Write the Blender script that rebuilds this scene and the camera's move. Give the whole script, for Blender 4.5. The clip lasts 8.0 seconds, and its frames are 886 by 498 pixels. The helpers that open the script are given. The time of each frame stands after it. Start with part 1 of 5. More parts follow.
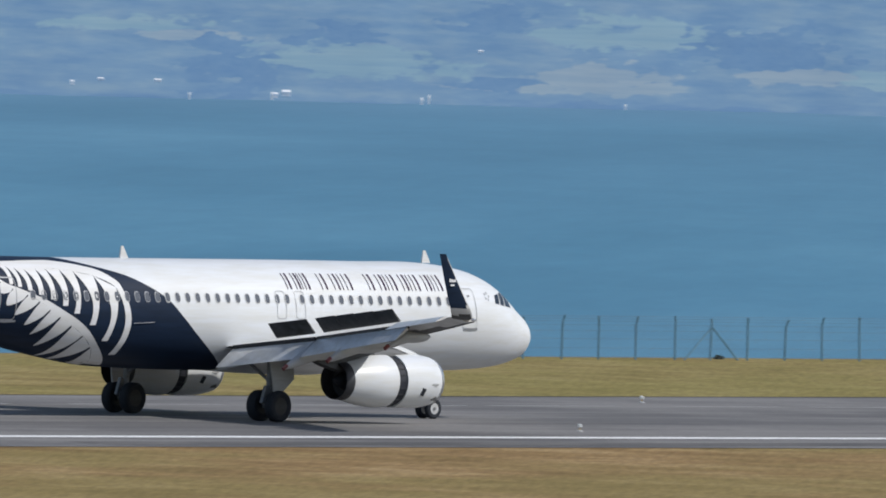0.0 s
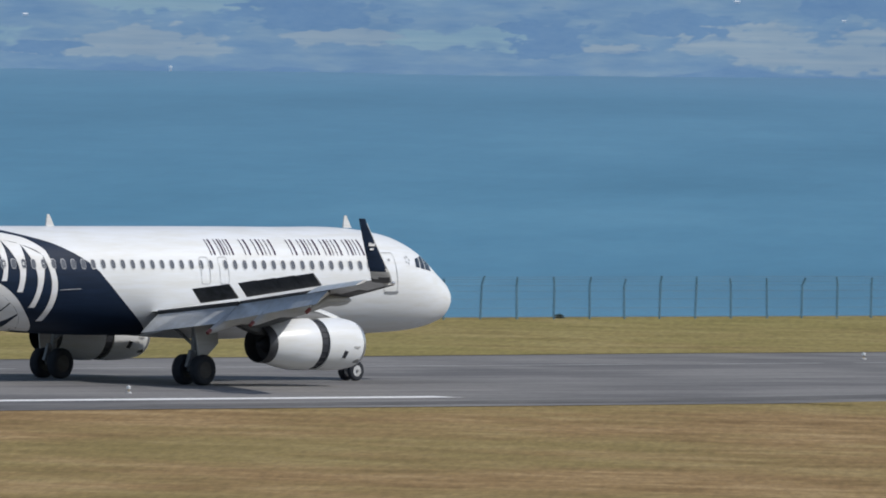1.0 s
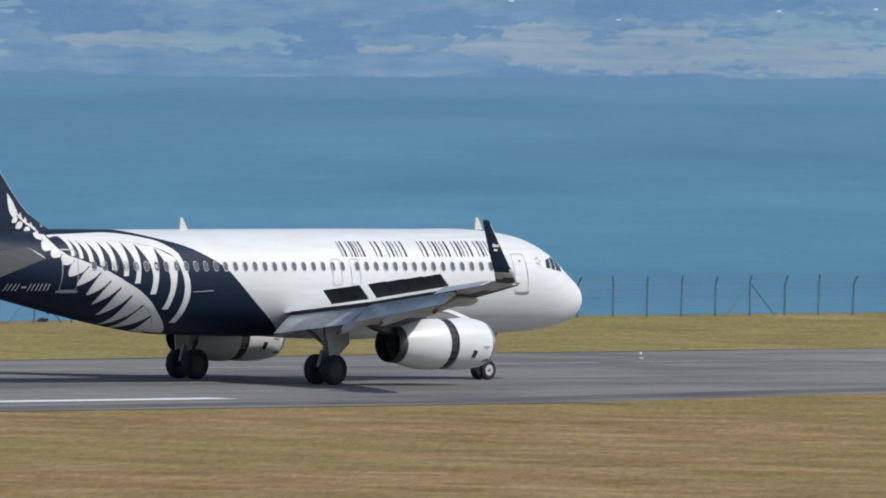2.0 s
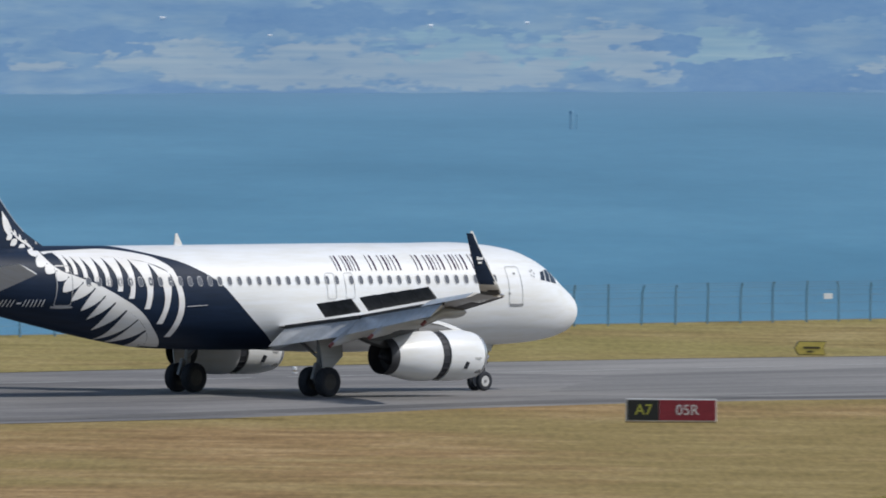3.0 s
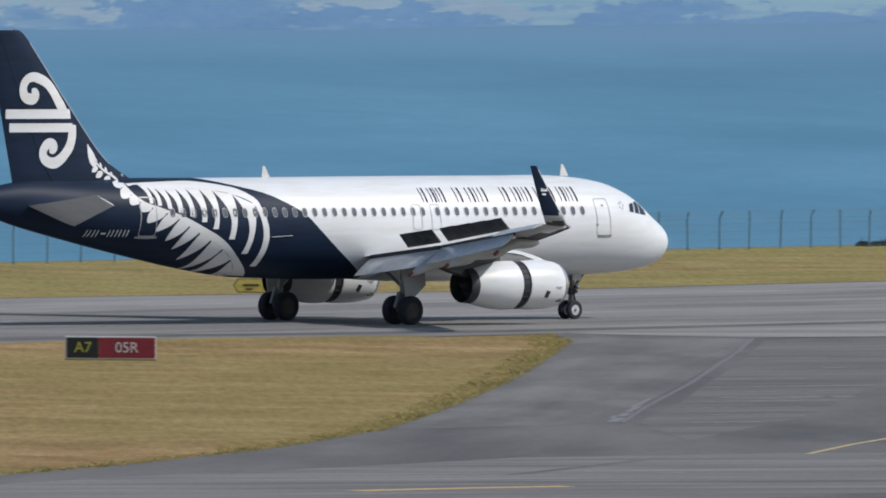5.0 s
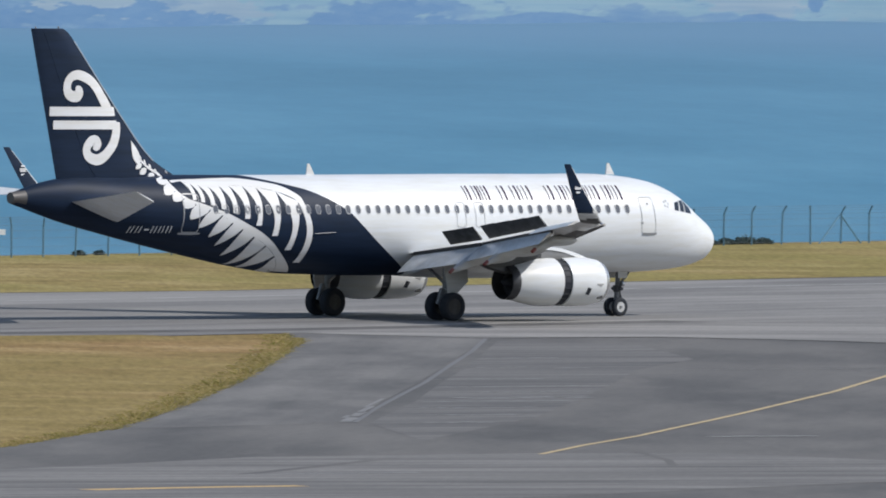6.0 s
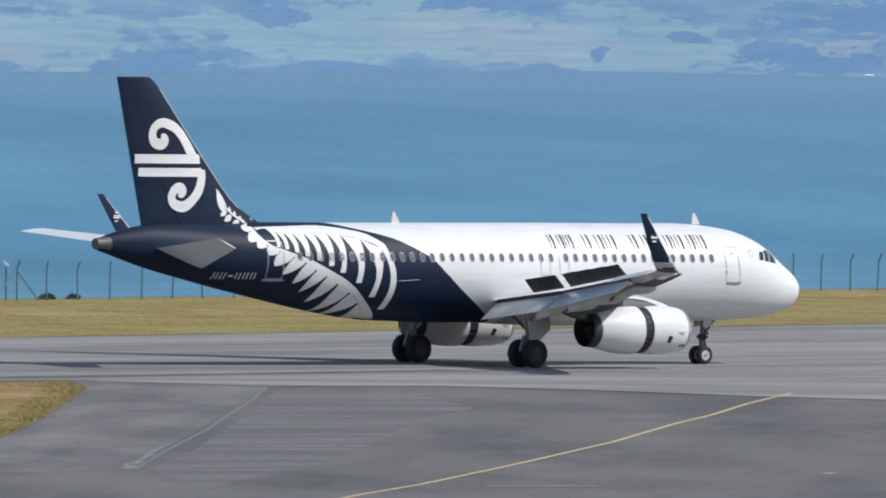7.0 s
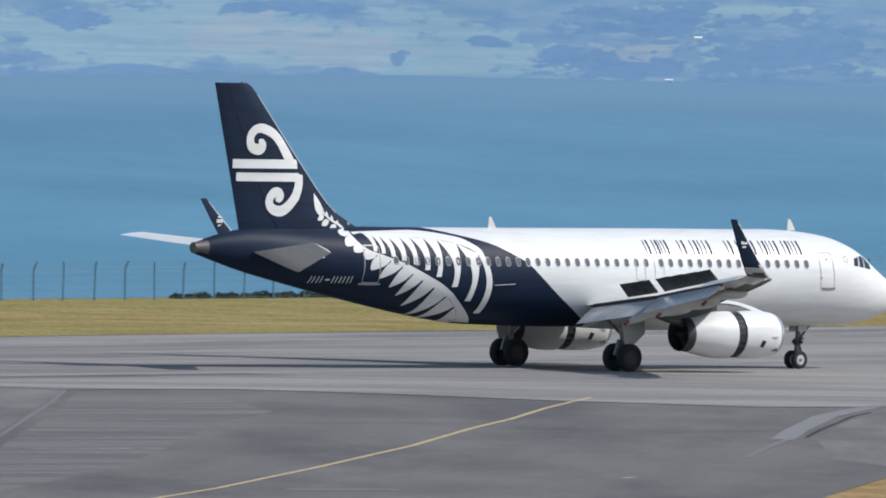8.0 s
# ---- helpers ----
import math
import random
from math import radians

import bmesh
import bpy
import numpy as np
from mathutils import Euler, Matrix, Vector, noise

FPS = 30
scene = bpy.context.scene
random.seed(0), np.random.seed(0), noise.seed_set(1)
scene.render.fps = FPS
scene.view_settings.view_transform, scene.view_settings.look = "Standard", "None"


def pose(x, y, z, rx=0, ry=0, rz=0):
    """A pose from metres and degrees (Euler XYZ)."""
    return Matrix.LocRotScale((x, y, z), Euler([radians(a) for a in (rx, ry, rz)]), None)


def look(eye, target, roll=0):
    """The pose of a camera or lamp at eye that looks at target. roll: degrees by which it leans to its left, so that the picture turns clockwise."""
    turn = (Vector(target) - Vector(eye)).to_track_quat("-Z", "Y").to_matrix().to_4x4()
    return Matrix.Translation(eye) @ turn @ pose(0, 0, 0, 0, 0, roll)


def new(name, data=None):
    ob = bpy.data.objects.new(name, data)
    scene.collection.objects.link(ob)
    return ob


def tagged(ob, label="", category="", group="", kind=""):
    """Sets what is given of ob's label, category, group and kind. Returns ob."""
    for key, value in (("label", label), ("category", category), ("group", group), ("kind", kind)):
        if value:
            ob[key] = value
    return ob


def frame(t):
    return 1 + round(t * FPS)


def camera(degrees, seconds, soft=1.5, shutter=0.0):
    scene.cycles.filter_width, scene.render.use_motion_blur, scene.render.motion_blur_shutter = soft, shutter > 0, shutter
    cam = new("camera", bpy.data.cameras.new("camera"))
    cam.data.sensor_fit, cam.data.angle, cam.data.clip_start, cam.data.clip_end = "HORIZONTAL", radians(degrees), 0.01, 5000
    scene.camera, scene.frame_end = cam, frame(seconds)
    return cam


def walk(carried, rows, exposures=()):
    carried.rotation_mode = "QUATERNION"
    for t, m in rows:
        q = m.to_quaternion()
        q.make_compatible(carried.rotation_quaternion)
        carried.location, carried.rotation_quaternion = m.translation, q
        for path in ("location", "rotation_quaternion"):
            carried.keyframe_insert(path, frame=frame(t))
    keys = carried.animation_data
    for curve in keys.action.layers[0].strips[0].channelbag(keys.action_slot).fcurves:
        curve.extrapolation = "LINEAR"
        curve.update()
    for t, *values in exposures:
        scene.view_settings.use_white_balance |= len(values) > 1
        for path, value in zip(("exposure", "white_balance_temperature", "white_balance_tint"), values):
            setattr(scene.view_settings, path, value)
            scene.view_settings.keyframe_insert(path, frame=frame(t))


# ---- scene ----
cam = camera(2.479, 8.0, soft=1.8, shutter=0.2)
EYE_HEIGHT = 20.26


def aim(azimuth, tilt, roll):
    """The camera's pose: azimuth from +Y towards +X, in degrees."""
    return pose(0, 0, EYE_HEIGHT, 0, 0, -azimuth) @ pose(0, 0, 0, 90 + tilt, 0, 0) @ pose(0, 0, 0, 0, 0, roll)


WAY = [
    (0.0, 48.9229, -1.0197, 1.929),
    (0.5, 49.5367, -1.0605, 1.512),
    (1.0, 50.1931, -1.0937, 1.311),
    (1.5, 50.5271, -1.1073, 0.952),
    (2.8, 51.6157, -1.0210, 0.848),
    (3.0, 51.7897, -1.0239, 0.484),
    (3.5, 52.1453, -0.9866, 0.242),
    (4.0, 52.5732, -1.0175, 0.198),
    (4.5, 52.8819, -1.1837, 0.581),
    (4.7, 53.0474, -1.1833, 0.564),
    (5.8, 54.0459, -1.2054, 0.509),
    (6.0, 54.1060, -1.1795, 0.663),
    (6.5, 54.4732, -1.0401, 0.944),
    (7.0, 54.7164, -1.0350, 0.964),
    (7.5, 54.9403, -1.0045, 1.222),
    (8.0, 55.2776, -1.0145, 1.141),
]
walk(cam, [(t, aim(a, e, r)) for t, a, e, r in WAY], [(0, -0.13), (0.8, -0.17), (1.5, -0.12), (3.5, -0.05), (4.5, -0.11), (6.5, 0.13), (8, 0.15)])

# ---- light ----
SUN_TO = Vector((0.56, -0.83, 0)).normalized()
SUN_ELEVATION = 43.0
world = bpy.data.worlds.new("sky")
scene.world = world
world.use_nodes = True
sky = world.node_tree.nodes.new("ShaderNodeTexSky")
sky.sky_type, sky.sun_disc = "NISHITA", False
sky.sun_elevation = radians(SUN_ELEVATION)
sky.sun_rotation = math.atan2(SUN_TO.x, SUN_TO.y)
world.node_tree.links.new(sky.outputs[0], world.node_tree.nodes["Background"].inputs[0])
world.node_tree.nodes["Background"].inputs[1].default_value = 0.115
sun = new("sun", bpy.data.lights.new("sun", "SUN"))
sun.data.energy, sun.data.angle, sun.data.color = 3.6, radians(0.53), (1.0, 0.965, 0.92)
sun_way = SUN_TO * math.cos(radians(SUN_ELEVATION)) + Vector((0, 0, math.sin(radians(SUN_ELEVATION))))
sun.matrix_world = look(sun_way * 500, (0, 0, 0))


# ---- materials ----
def shader(name, colour, rough=0.5, metal=0.0, spec=0.5, coat=0.0):
    m = bpy.data.materials.new(name)
    m.use_nodes = True
    b = m.node_tree.nodes["Principled BSDF"]
    b.inputs["Base Color"].default_value = (*colour, 1)
    b.inputs["Roughness"].default_value = rough
    b.inputs["Metallic"].default_value = metal
    b.inputs["Specular IOR Level"].default_value = spec
    b.inputs["Coat Weight"].default_value = coat
    return m, m.node_tree, b


def coords(tree, stretch=(1, 1, 1)):
    c = tree.nodes.new("ShaderNodeTexCoord")
    p = tree.nodes.new("ShaderNodeMapping")
    p.inputs["Scale"].default_value = stretch
    tree.links.new(c.outputs["Object"], p.inputs[0])
    return p.outputs[0]


def lengthwise(tree, deep, wide, tall=60.0):
    """Coordinates that lie along the line of sight over the harbour, in cells of deep by wide metres."""
    c = tree.nodes.new("ShaderNodeTexCoord")
    p = tree.nodes.new("ShaderNodeMapping")
    p.vector_type = "TEXTURE"
    p.inputs["Rotation"].default_value = (0, 0, radians(38))
    p.inputs["Scale"].default_value = (deep, wide, tall)
    tree.links.new(c.outputs["Object"], p.inputs[0])
    return p.outputs[0]


def grain(tree, where, scale, detail=4.0, rough=0.6):
    n = tree.nodes.new("ShaderNodeTexNoise")
    n.inputs["Scale"].default_value, n.inputs["Detail"].default_value = scale, detail
    n.inputs["Roughness"].default_value = rough
    tree.links.new(where, n.inputs["Vector"])
    return n.outputs["Fac"]


def ramp(tree, fac, stops):
    r = tree.nodes.new("ShaderNodeValToRGB")
    e = r.color_ramp.elements
    e.remove(e[1])
    e[0].position, e[0].color = stops[0][0], (*stops[0][1], 1)
    for at, c in stops[1:]:
        e.new(at).color = (*c, 1)
    tree.links.new(fac, r.inputs[0])
    return r.outputs[0]


def blend(tree, fac, a, b, how="MIX"):
    m = tree.nodes.new("ShaderNodeMix")
    m.data_type, m.blend_type = "RGBA", how
    for v, i in ((fac, 0), (a, 6), (b, 7)):
        if isinstance(v, (int, float)):
            m.inputs[i].default_value = v
        elif isinstance(v, tuple):
            m.inputs[i].default_value = (*v, 1)
        else:
            tree.links.new(v, m.inputs[i])
    return m.outputs[2]


def relief(tree, b, height, strength, distance):
    n = tree.nodes.new("ShaderNodeBump")
    n.inputs["Strength"].default_value, n.inputs["Distance"].default_value = strength, distance
    tree.links.new(height, n.inputs["Height"])
    tree.links.new(n.outputs[0], b.inputs["Normal"])


def painted(name, colour, rough=0.3, dirt=0.12, coat=0.3, spec=0.5, streak=(0.6, 3, 6)):
    """Sprayed paint with faint soiling and panel waviness."""
    m, t, b = shader(name, colour, rough, 0, spec, coat)
    b.inputs["Coat Roughness"].default_value = 0.12
    w = coords(t, streak)
    big = grain(t, w, 0.8, 5)
    dark = tuple(c * (1 - dirt) * k for c, k in zip(colour, (0.97, 0.95, 0.9)))
    t.links.new(ramp(t, big, [(0.35, dark), (0.62, colour)]), b.inputs["Base Color"])
    relief(t, b, grain(t, coords(t), 1.3, 2), 0.08, 0.02)
    return m


WHITE = painted("white_paint", (0.69, 0.715, 0.745), 0.36, 0.05, 0.12, 0.4)
BLACK = painted("black_paint", (0.011, 0.022, 0.048), 0.5, 0.2, 0.0, 0.12)
FERN = painted("white_decal", (0.70, 0.71, 0.73), 0.5, 0.05, 0.0, 0.3)
GREY = painted("grey_paint", (0.42, 0.43, 0.44), 0.4, 0.18)
PALE = painted("pale_grey_paint", (0.62, 0.63, 0.64), 0.36, 0.15)
WINGTOP = painted("wing_grey", (0.6, 0.61, 0.62), 0.35, 0.15)
# colour for shade under the outer wing and in flap gaps, and dark gear parts
DARK_AND_SHADE = painted("dark_and_shade_grey", (0.045, 0.046, 0.05), 0.6, 0.5, 0.0)
LETTER = shader("title_paint", (0.035, 0.012, 0.045), 0.75, 0, 0.15)[0]
GLASS = shader("cabin_glass", (0.10, 0.11, 0.13), 0.12, 0, 0.6)[0]
SURROUND = shader("window_surround", (0.33, 0.34, 0.36), 0.4)[0]
COCKPIT = shader("cockpit_glass", (0.01, 0.012, 0.016), 0.05, 0, 0.8)[0]
METAL = shader("bare_metal", (0.55, 0.55, 0.56), 0.3, 0.9)[0]
STEEL = painted("gear_paint", (0.24, 0.25, 0.265), 0.45, 0.3, 0.0)
# grey with the shade under the wing put in; the nose strut shares it
UNDER = painted("wing_shade_grey", (0.15, 0.155, 0.165), 0.5, 0.4, 0.0)
PYLON = painted("pylon_grey", (0.2, 0.205, 0.215), 0.45, 0.3, 0.0)
# dark grey holding the shade behind raised spoilers; rear pylon and scoop share it
SPOILER = painted("spoiler_shade_grey", (0.06, 0.063, 0.068), 0.6, 0.5, 0.0)
HOT = shader("nozzle_metal", (0.045, 0.048, 0.056), 0.5, 0.4)[0]
SOOT = shader("nozzle_dark", (0.014, 0.017, 0.026), 0.7)[0]
RED = shader("red_mark", (0.2, 0.05, 0.045), 0.5)[0]


def rubber():
    m, t, b = shader("tyre_rubber", (0.012, 0.012, 0.014), 0.8, 0, 0.3)
    t.links.new(ramp(t, grain(t, coords(t), 9, 5), [(0.35, (0.016, 0.02, 0.027)), (0.7, (0.028, 0.031, 0.04))]), b.inputs["Base Color"])
    return m


RUBBER = rubber()


def asphalt(name, dark, light, axis=0.0, size=(80, 2), mark=0.5, patches=(22, 14)):
    """Worn asphalt: streaks of a size in metres along an axis in degrees, patches and fine aggregate."""
    m, t, b = shader(name, light, 0.85, 0, 0.25)

    def laid(deep, wide):
        c = t.nodes.new("ShaderNodeTexCoord")
        p = t.nodes.new("ShaderNodeMapping")
        p.vector_type = "TEXTURE"
        p.inputs["Rotation"].default_value = (0, 0, radians(axis))
        p.inputs["Scale"].default_value = (deep, wide, 1)
        t.links.new(c.outputs["Object"], p.inputs[0])
        return p.outputs[0]
    long = grain(t, laid(*size), 1.0, 6, 0.62)
    patch = grain(t, laid(*patches), 1.0, 5)
    fine = grain(t, coords(t), 3.0, 6, 0.7)
    c = ramp(t, long, [(0.32, dark), (0.66, light)])
    c = blend(t, mark, c, ramp(t, patch, [(0.42, dark), (0.57, light)]))
    c = blend(t, 0.5, c, ramp(t, fine, [(0.3, (0.55, 0.55, 0.55)), (0.7, (1.3, 1.29, 1.26))]), "MULTIPLY")
    t.links.new(c, b.inputs["Base Color"])
    relief(t, b, fine, 0.12, 0.004)
    return m


RUNWAY = asphalt("runway_asphalt", (0.10, 0.098, 0.101), (0.245, 0.237, 0.232))
TAXI = asphalt("taxiway_asphalt", (0.085, 0.0842, 0.0855), (0.165, 0.159, 0.153), 33, (45, 5), 0.5, (30, 9))
LANE = asphalt("grey_taxiway_asphalt", (0.1, 0.099, 0.1), (0.198, 0.192, 0.186), 33, (40, 2.5), 0.45, (18, 7))
WORN = asphalt("scuffed_asphalt", (0.083, 0.0825, 0.084), (0.195, 0.189, 0.184), -18, (16, 1.1), 0.3, (26, 5))
APRON = asphalt("pale_asphalt", (0.17, 0.165, 0.163), (0.31, 0.3, 0.288), -38, (26, 2.2), 0.5, (24, 9))
BAND = asphalt("banded_asphalt", (0.1, 0.098, 0.097), (0.235, 0.228, 0.222), -30, (15, 1.8), 0.35, (22, 4))
RESEAL = asphalt("resealed_runway_asphalt", (0.14, 0.137, 0.137), (0.29, 0.281, 0.272), 0, (60, 2.5), 0.5, (40, 10))


def line_paint(name, colour, under):
    m, t, b = shader(name, colour, 0.7, 0, 0.3)
    n = grain(t, coords(t, (0.8, 2.5, 1)), 1.5, 6, 0.7)
    t.links.new(ramp(t, n, [(0.34, under), (0.5, colour)]), b.inputs["Base Color"])
    return m


LINE = line_paint("runway_line_paint", (0.8, 0.8, 0.79), (0.5, 0.5, 0.5))
FADED = line_paint("faded_line_paint", (0.34, 0.34, 0.33), (0.17, 0.17, 0.17))
FAINT = line_paint("faint_line_paint", (0.165, 0.165, 0.168), (0.12, 0.12, 0.122))
YELLOW = line_paint("yellow_line_paint", (0.5, 0.39, 0.22), (0.24, 0.2, 0.155))
ORANGE = line_paint("orange_line_paint", (0.55, 0.38, 0.17), (0.26, 0.22, 0.17))
SCRAPE = line_paint("scraped_asphalt", (0.215, 0.212, 0.21), (0.12, 0.12, 0.12))
SEAL = asphalt("joint_seal", (0.02, 0.02, 0.02), (0.05, 0.05, 0.05))


def turf(name, stops, lush, amount):
    """Mown dry grass: straw and brown, with greener patches."""
    m, t, b = shader(name, stops[1], 0.95, 0, 0.1)
    mid = grain(t, lengthwise(t, 7, 6), 1.0, 7, 0.66)
    big = grain(t, lengthwise(t, 34, 26), 1.0, 6, 0.62)
    fine = grain(t, lengthwise(t, 3.5, 0.35), 1.0, 6, 0.75)
    c = ramp(t, mid, [(0.36, stops[0]), (0.5, stops[1]), (0.63, stops[2])])
    c = blend(t, ramp(t, big, [(0.4, (0, 0, 0)), (0.56, (amount,) * 3)]), c, lush)
    c = blend(t, 0.7, c, ramp(t, fine, [(0.28, (0.6, 0.58, 0.56)), (0.72, (1.38, 1.38, 1.32))]), "MULTIPLY")
    t.links.new(c, b.inputs["Base Color"])
    return m


TURF = turf("dry_grass", ((0.195, 0.124, 0.056), (0.268, 0.178, 0.083), (0.345, 0.243, 0.125)), (0.21, 0.186, 0.066), 0.5)
VERGE = turf("verge_grass", ((0.19, 0.145, 0.058), (0.262, 0.2, 0.085), (0.32, 0.255, 0.12)), (0.215, 0.2, 0.065), 0.5)


def straw():
    m, t, b = shader("grass_blades", (0.3, 0.26, 0.09), 0.9, 0, 0.1)
    g = t.nodes.new("ShaderNodeNewGeometry")
    c = ramp(t, g.outputs["Random Per Island"], [(0.0, (0.25, 0.23, 0.07)), (0.5, (0.36, 0.3, 0.12)), (1.0, (0.46, 0.37, 0.2))])
    t.links.new(c, b.inputs["Base Color"])
    thin = t.nodes.new("ShaderNodeBsdfTranslucent")
    t.links.new(c, thin.inputs[0])
    both = t.nodes.new("ShaderNodeMixShader")
    both.inputs[0].default_value = 0.5
    t.links.new(b.outputs[0], both.inputs[1])
    t.links.new(thin.outputs[0], both.inputs[2])
    t.links.new(both.outputs[0], t.nodes["Material Output"].inputs[0])
    return m


STRAW = straw()


def water():
    """Shallow harbour water, teal to blue in long bands, finely rippled, with distance haze put into its colour."""
    m, t, b = shader("harbour_water", (0.05, 0.16, 0.24), 0.55, 0, 0.15)
    band = grain(t, lengthwise(t, 260, 55), 1.0, 5, 0.62)
    c = ramp(t, band, [(0.3, (0.055, 0.178, 0.275)), (0.52, (0.076, 0.22, 0.332)), (0.72, (0.102, 0.264, 0.382))])
    fine = grain(t, lengthwise(t, 25, 3), 1.0, 6, 0.7)
    c = blend(t, 0.25, c, ramp(t, fine, [(0.3, (0.7, 0.75, 0.8)), (0.7, (1.25, 1.2, 1.18))]), "MULTIPLY")
    # haze painted in: the colour pales with distance towards the far shore
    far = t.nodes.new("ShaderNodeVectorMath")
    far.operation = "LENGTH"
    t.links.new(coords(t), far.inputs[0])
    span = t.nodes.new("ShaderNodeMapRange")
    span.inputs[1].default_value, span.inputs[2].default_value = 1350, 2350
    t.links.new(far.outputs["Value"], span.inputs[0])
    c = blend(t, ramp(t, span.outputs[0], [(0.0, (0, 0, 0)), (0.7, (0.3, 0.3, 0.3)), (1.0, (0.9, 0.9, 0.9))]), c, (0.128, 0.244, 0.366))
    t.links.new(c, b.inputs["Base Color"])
    relief(t, b, fine, 0.2, 0.2)
    return m


WATER = water()


def far_country():
    """The far hillside, blue distance haze put into its colours: bush, green and dry paddocks and woods, shared out by
    the mesh's own areas.
    """
    m, t, b = shader("hazed_hillside", (0.2, 0.3, 0.4), 1.0, 0, 0.0)

    def area(name, soft, noise_out):
        a = t.nodes.new("ShaderNodeAttribute")
        a.attribute_name = name
        shift = t.nodes.new("ShaderNodeMath")
        shift.operation = "MULTIPLY_ADD"
        t.links.new(noise_out, shift.inputs[0])
        shift.inputs[1].default_value = 0.9
        t.links.new(a.outputs["Fac"], shift.inputs[2])
        return ramp(t, shift.outputs[0], [(0.92 - soft, (0, 0, 0)), (0.92 + soft, (1, 1, 1))])
    spot = t.nodes.new("ShaderNodeAttribute")
    spot.attribute_name = "spot"

    def lay(wide, tall):
        p = t.nodes.new("ShaderNodeMapping")
        p.inputs["Scale"].default_value = (1 / wide, 1 / tall, 1)
        t.links.new(spot.outputs["Vector"], p.inputs[0])
        return p.outputs[0]
    edge = grain(t, lay(0.16, 0.034), 1.0, 5, 0.56)
    rough = grain(t, lay(0.05, 0.022), 1.0, 6, 0.68)
    broad = grain(t, lay(0.55, 0.11), 1.0, 4, 0.55)
    strips = grain(t, lay(0.4, 0.02), 1.0, 5, 0.6)
    # every tone below has the blue of the haze mixed in
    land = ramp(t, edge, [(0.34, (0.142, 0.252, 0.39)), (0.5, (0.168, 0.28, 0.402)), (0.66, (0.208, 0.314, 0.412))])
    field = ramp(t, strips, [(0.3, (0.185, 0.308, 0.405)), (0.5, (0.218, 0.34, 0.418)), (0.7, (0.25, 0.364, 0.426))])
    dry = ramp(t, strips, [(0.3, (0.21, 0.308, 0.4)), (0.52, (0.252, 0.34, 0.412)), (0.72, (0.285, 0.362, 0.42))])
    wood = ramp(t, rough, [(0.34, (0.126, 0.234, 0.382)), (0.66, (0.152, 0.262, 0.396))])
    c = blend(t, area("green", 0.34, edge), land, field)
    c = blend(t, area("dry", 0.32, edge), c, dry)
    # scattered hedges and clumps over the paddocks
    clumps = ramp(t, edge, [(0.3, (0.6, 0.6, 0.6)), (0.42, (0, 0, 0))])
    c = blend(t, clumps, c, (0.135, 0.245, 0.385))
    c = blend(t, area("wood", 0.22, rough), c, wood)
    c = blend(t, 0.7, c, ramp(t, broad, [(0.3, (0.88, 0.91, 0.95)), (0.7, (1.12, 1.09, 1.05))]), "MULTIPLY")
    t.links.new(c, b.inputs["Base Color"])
    return m


COUNTRY = far_country()
HOUSE = shader("distant_house_paint", (0.85, 0.87, 0.9), 0.5)[0]


# ---- mesh helpers ----
def part(name, bm, material, parent, label="", smooth=False):
    me = bpy.data.meshes.new(name)
    bmesh.ops.recalc_face_normals(bm, faces=bm.faces)
    bm.to_mesh(me)
    bm.free()
    for mat in (material if isinstance(material, (list, tuple)) else [material]):
        me.materials.append(mat)
    if smooth:
        me.polygons.foreach_set("use_smooth", [True] * len(me.polygons))
        me.set_sharp_from_angle(angle=radians(38))
    ob = new(name, me)
    ob.parent = parent
    return tagged(ob, label)


def loft(rings, closed=True, caps=True, bm=None):
    """A skin over rings of equal length."""
    bm = bm or bmesh.new()
    vs = [[bm.verts.new(p) for p in r] for r in rings]
    n = len(rings[0])
    for a, b in zip(vs, vs[1:]):
        for i in range(n if closed else n - 1):
            j = (i + 1) % n
            bm.faces.new((a[i], a[j], b[j], b[i]))
    if caps and closed:
        bm.faces.new(vs[0])
        bm.faces.new(vs[-1])
    return bm


def turned(profile, n=32, axis="x", at=(0, 0, 0), close=False):
    """A body turned round an axis from (along, radius) pairs."""
    rings = []
    for s, r in profile:
        ring = []
        for k in range(n):
            a = 2 * math.pi * k / n
            c, d = max(r, 1e-4) * math.cos(a), max(r, 1e-4) * math.sin(a)
            p = (s, c, d) if axis == "x" else (c, s, d) if axis == "y" else (c, d, s)
            ring.append(tuple(i + j for i, j in zip(p, at)))
        rings.append(ring)
    if close:
        rings.append(rings[0])
    bm = loft(rings, caps=not close)
    if close:
        bmesh.ops.remove_doubles(bm, verts=bm.verts, dist=1e-5)
    return bm


def block(size, at=(0, 0, 0), bevel=0.0, turn=None, bm=None):
    new_bm = bmesh.new()
    bmesh.ops.create_cube(new_bm, size=1, matrix=Matrix.Diagonal((*size, 1)))
    if bevel:
        bmesh.ops.bevel(new_bm, geom=new_bm.edges[:], offset=bevel, segments=2, affect="EDGES", profile=0.5)
    m = Matrix.Translation(at) @ (turn or Matrix.Identity(4))
    bmesh.ops.transform(new_bm, matrix=m, verts=new_bm.verts)
    if bm is None:
        return new_bm
    me = bpy.data.meshes.new("joined")
    new_bm.to_mesh(me)
    new_bm.free()
    bm.from_mesh(me)
    bpy.data.meshes.remove(me)
    return bm


def rod(a, b, r, n=10, r2=None, bm=None):
    a, b = Vector(a), Vector(b)
    q = (b - a).to_track_quat("Z", "Y").to_matrix()
    rings = [[tuple(p + q @ Vector((rr * math.cos(2 * math.pi * k / n), rr * math.sin(2 * math.pi * k / n), 0))) for k in range(n)] for p, rr in ((a, r), (b, r2 or r))]
    return loft(rings, bm=bm)


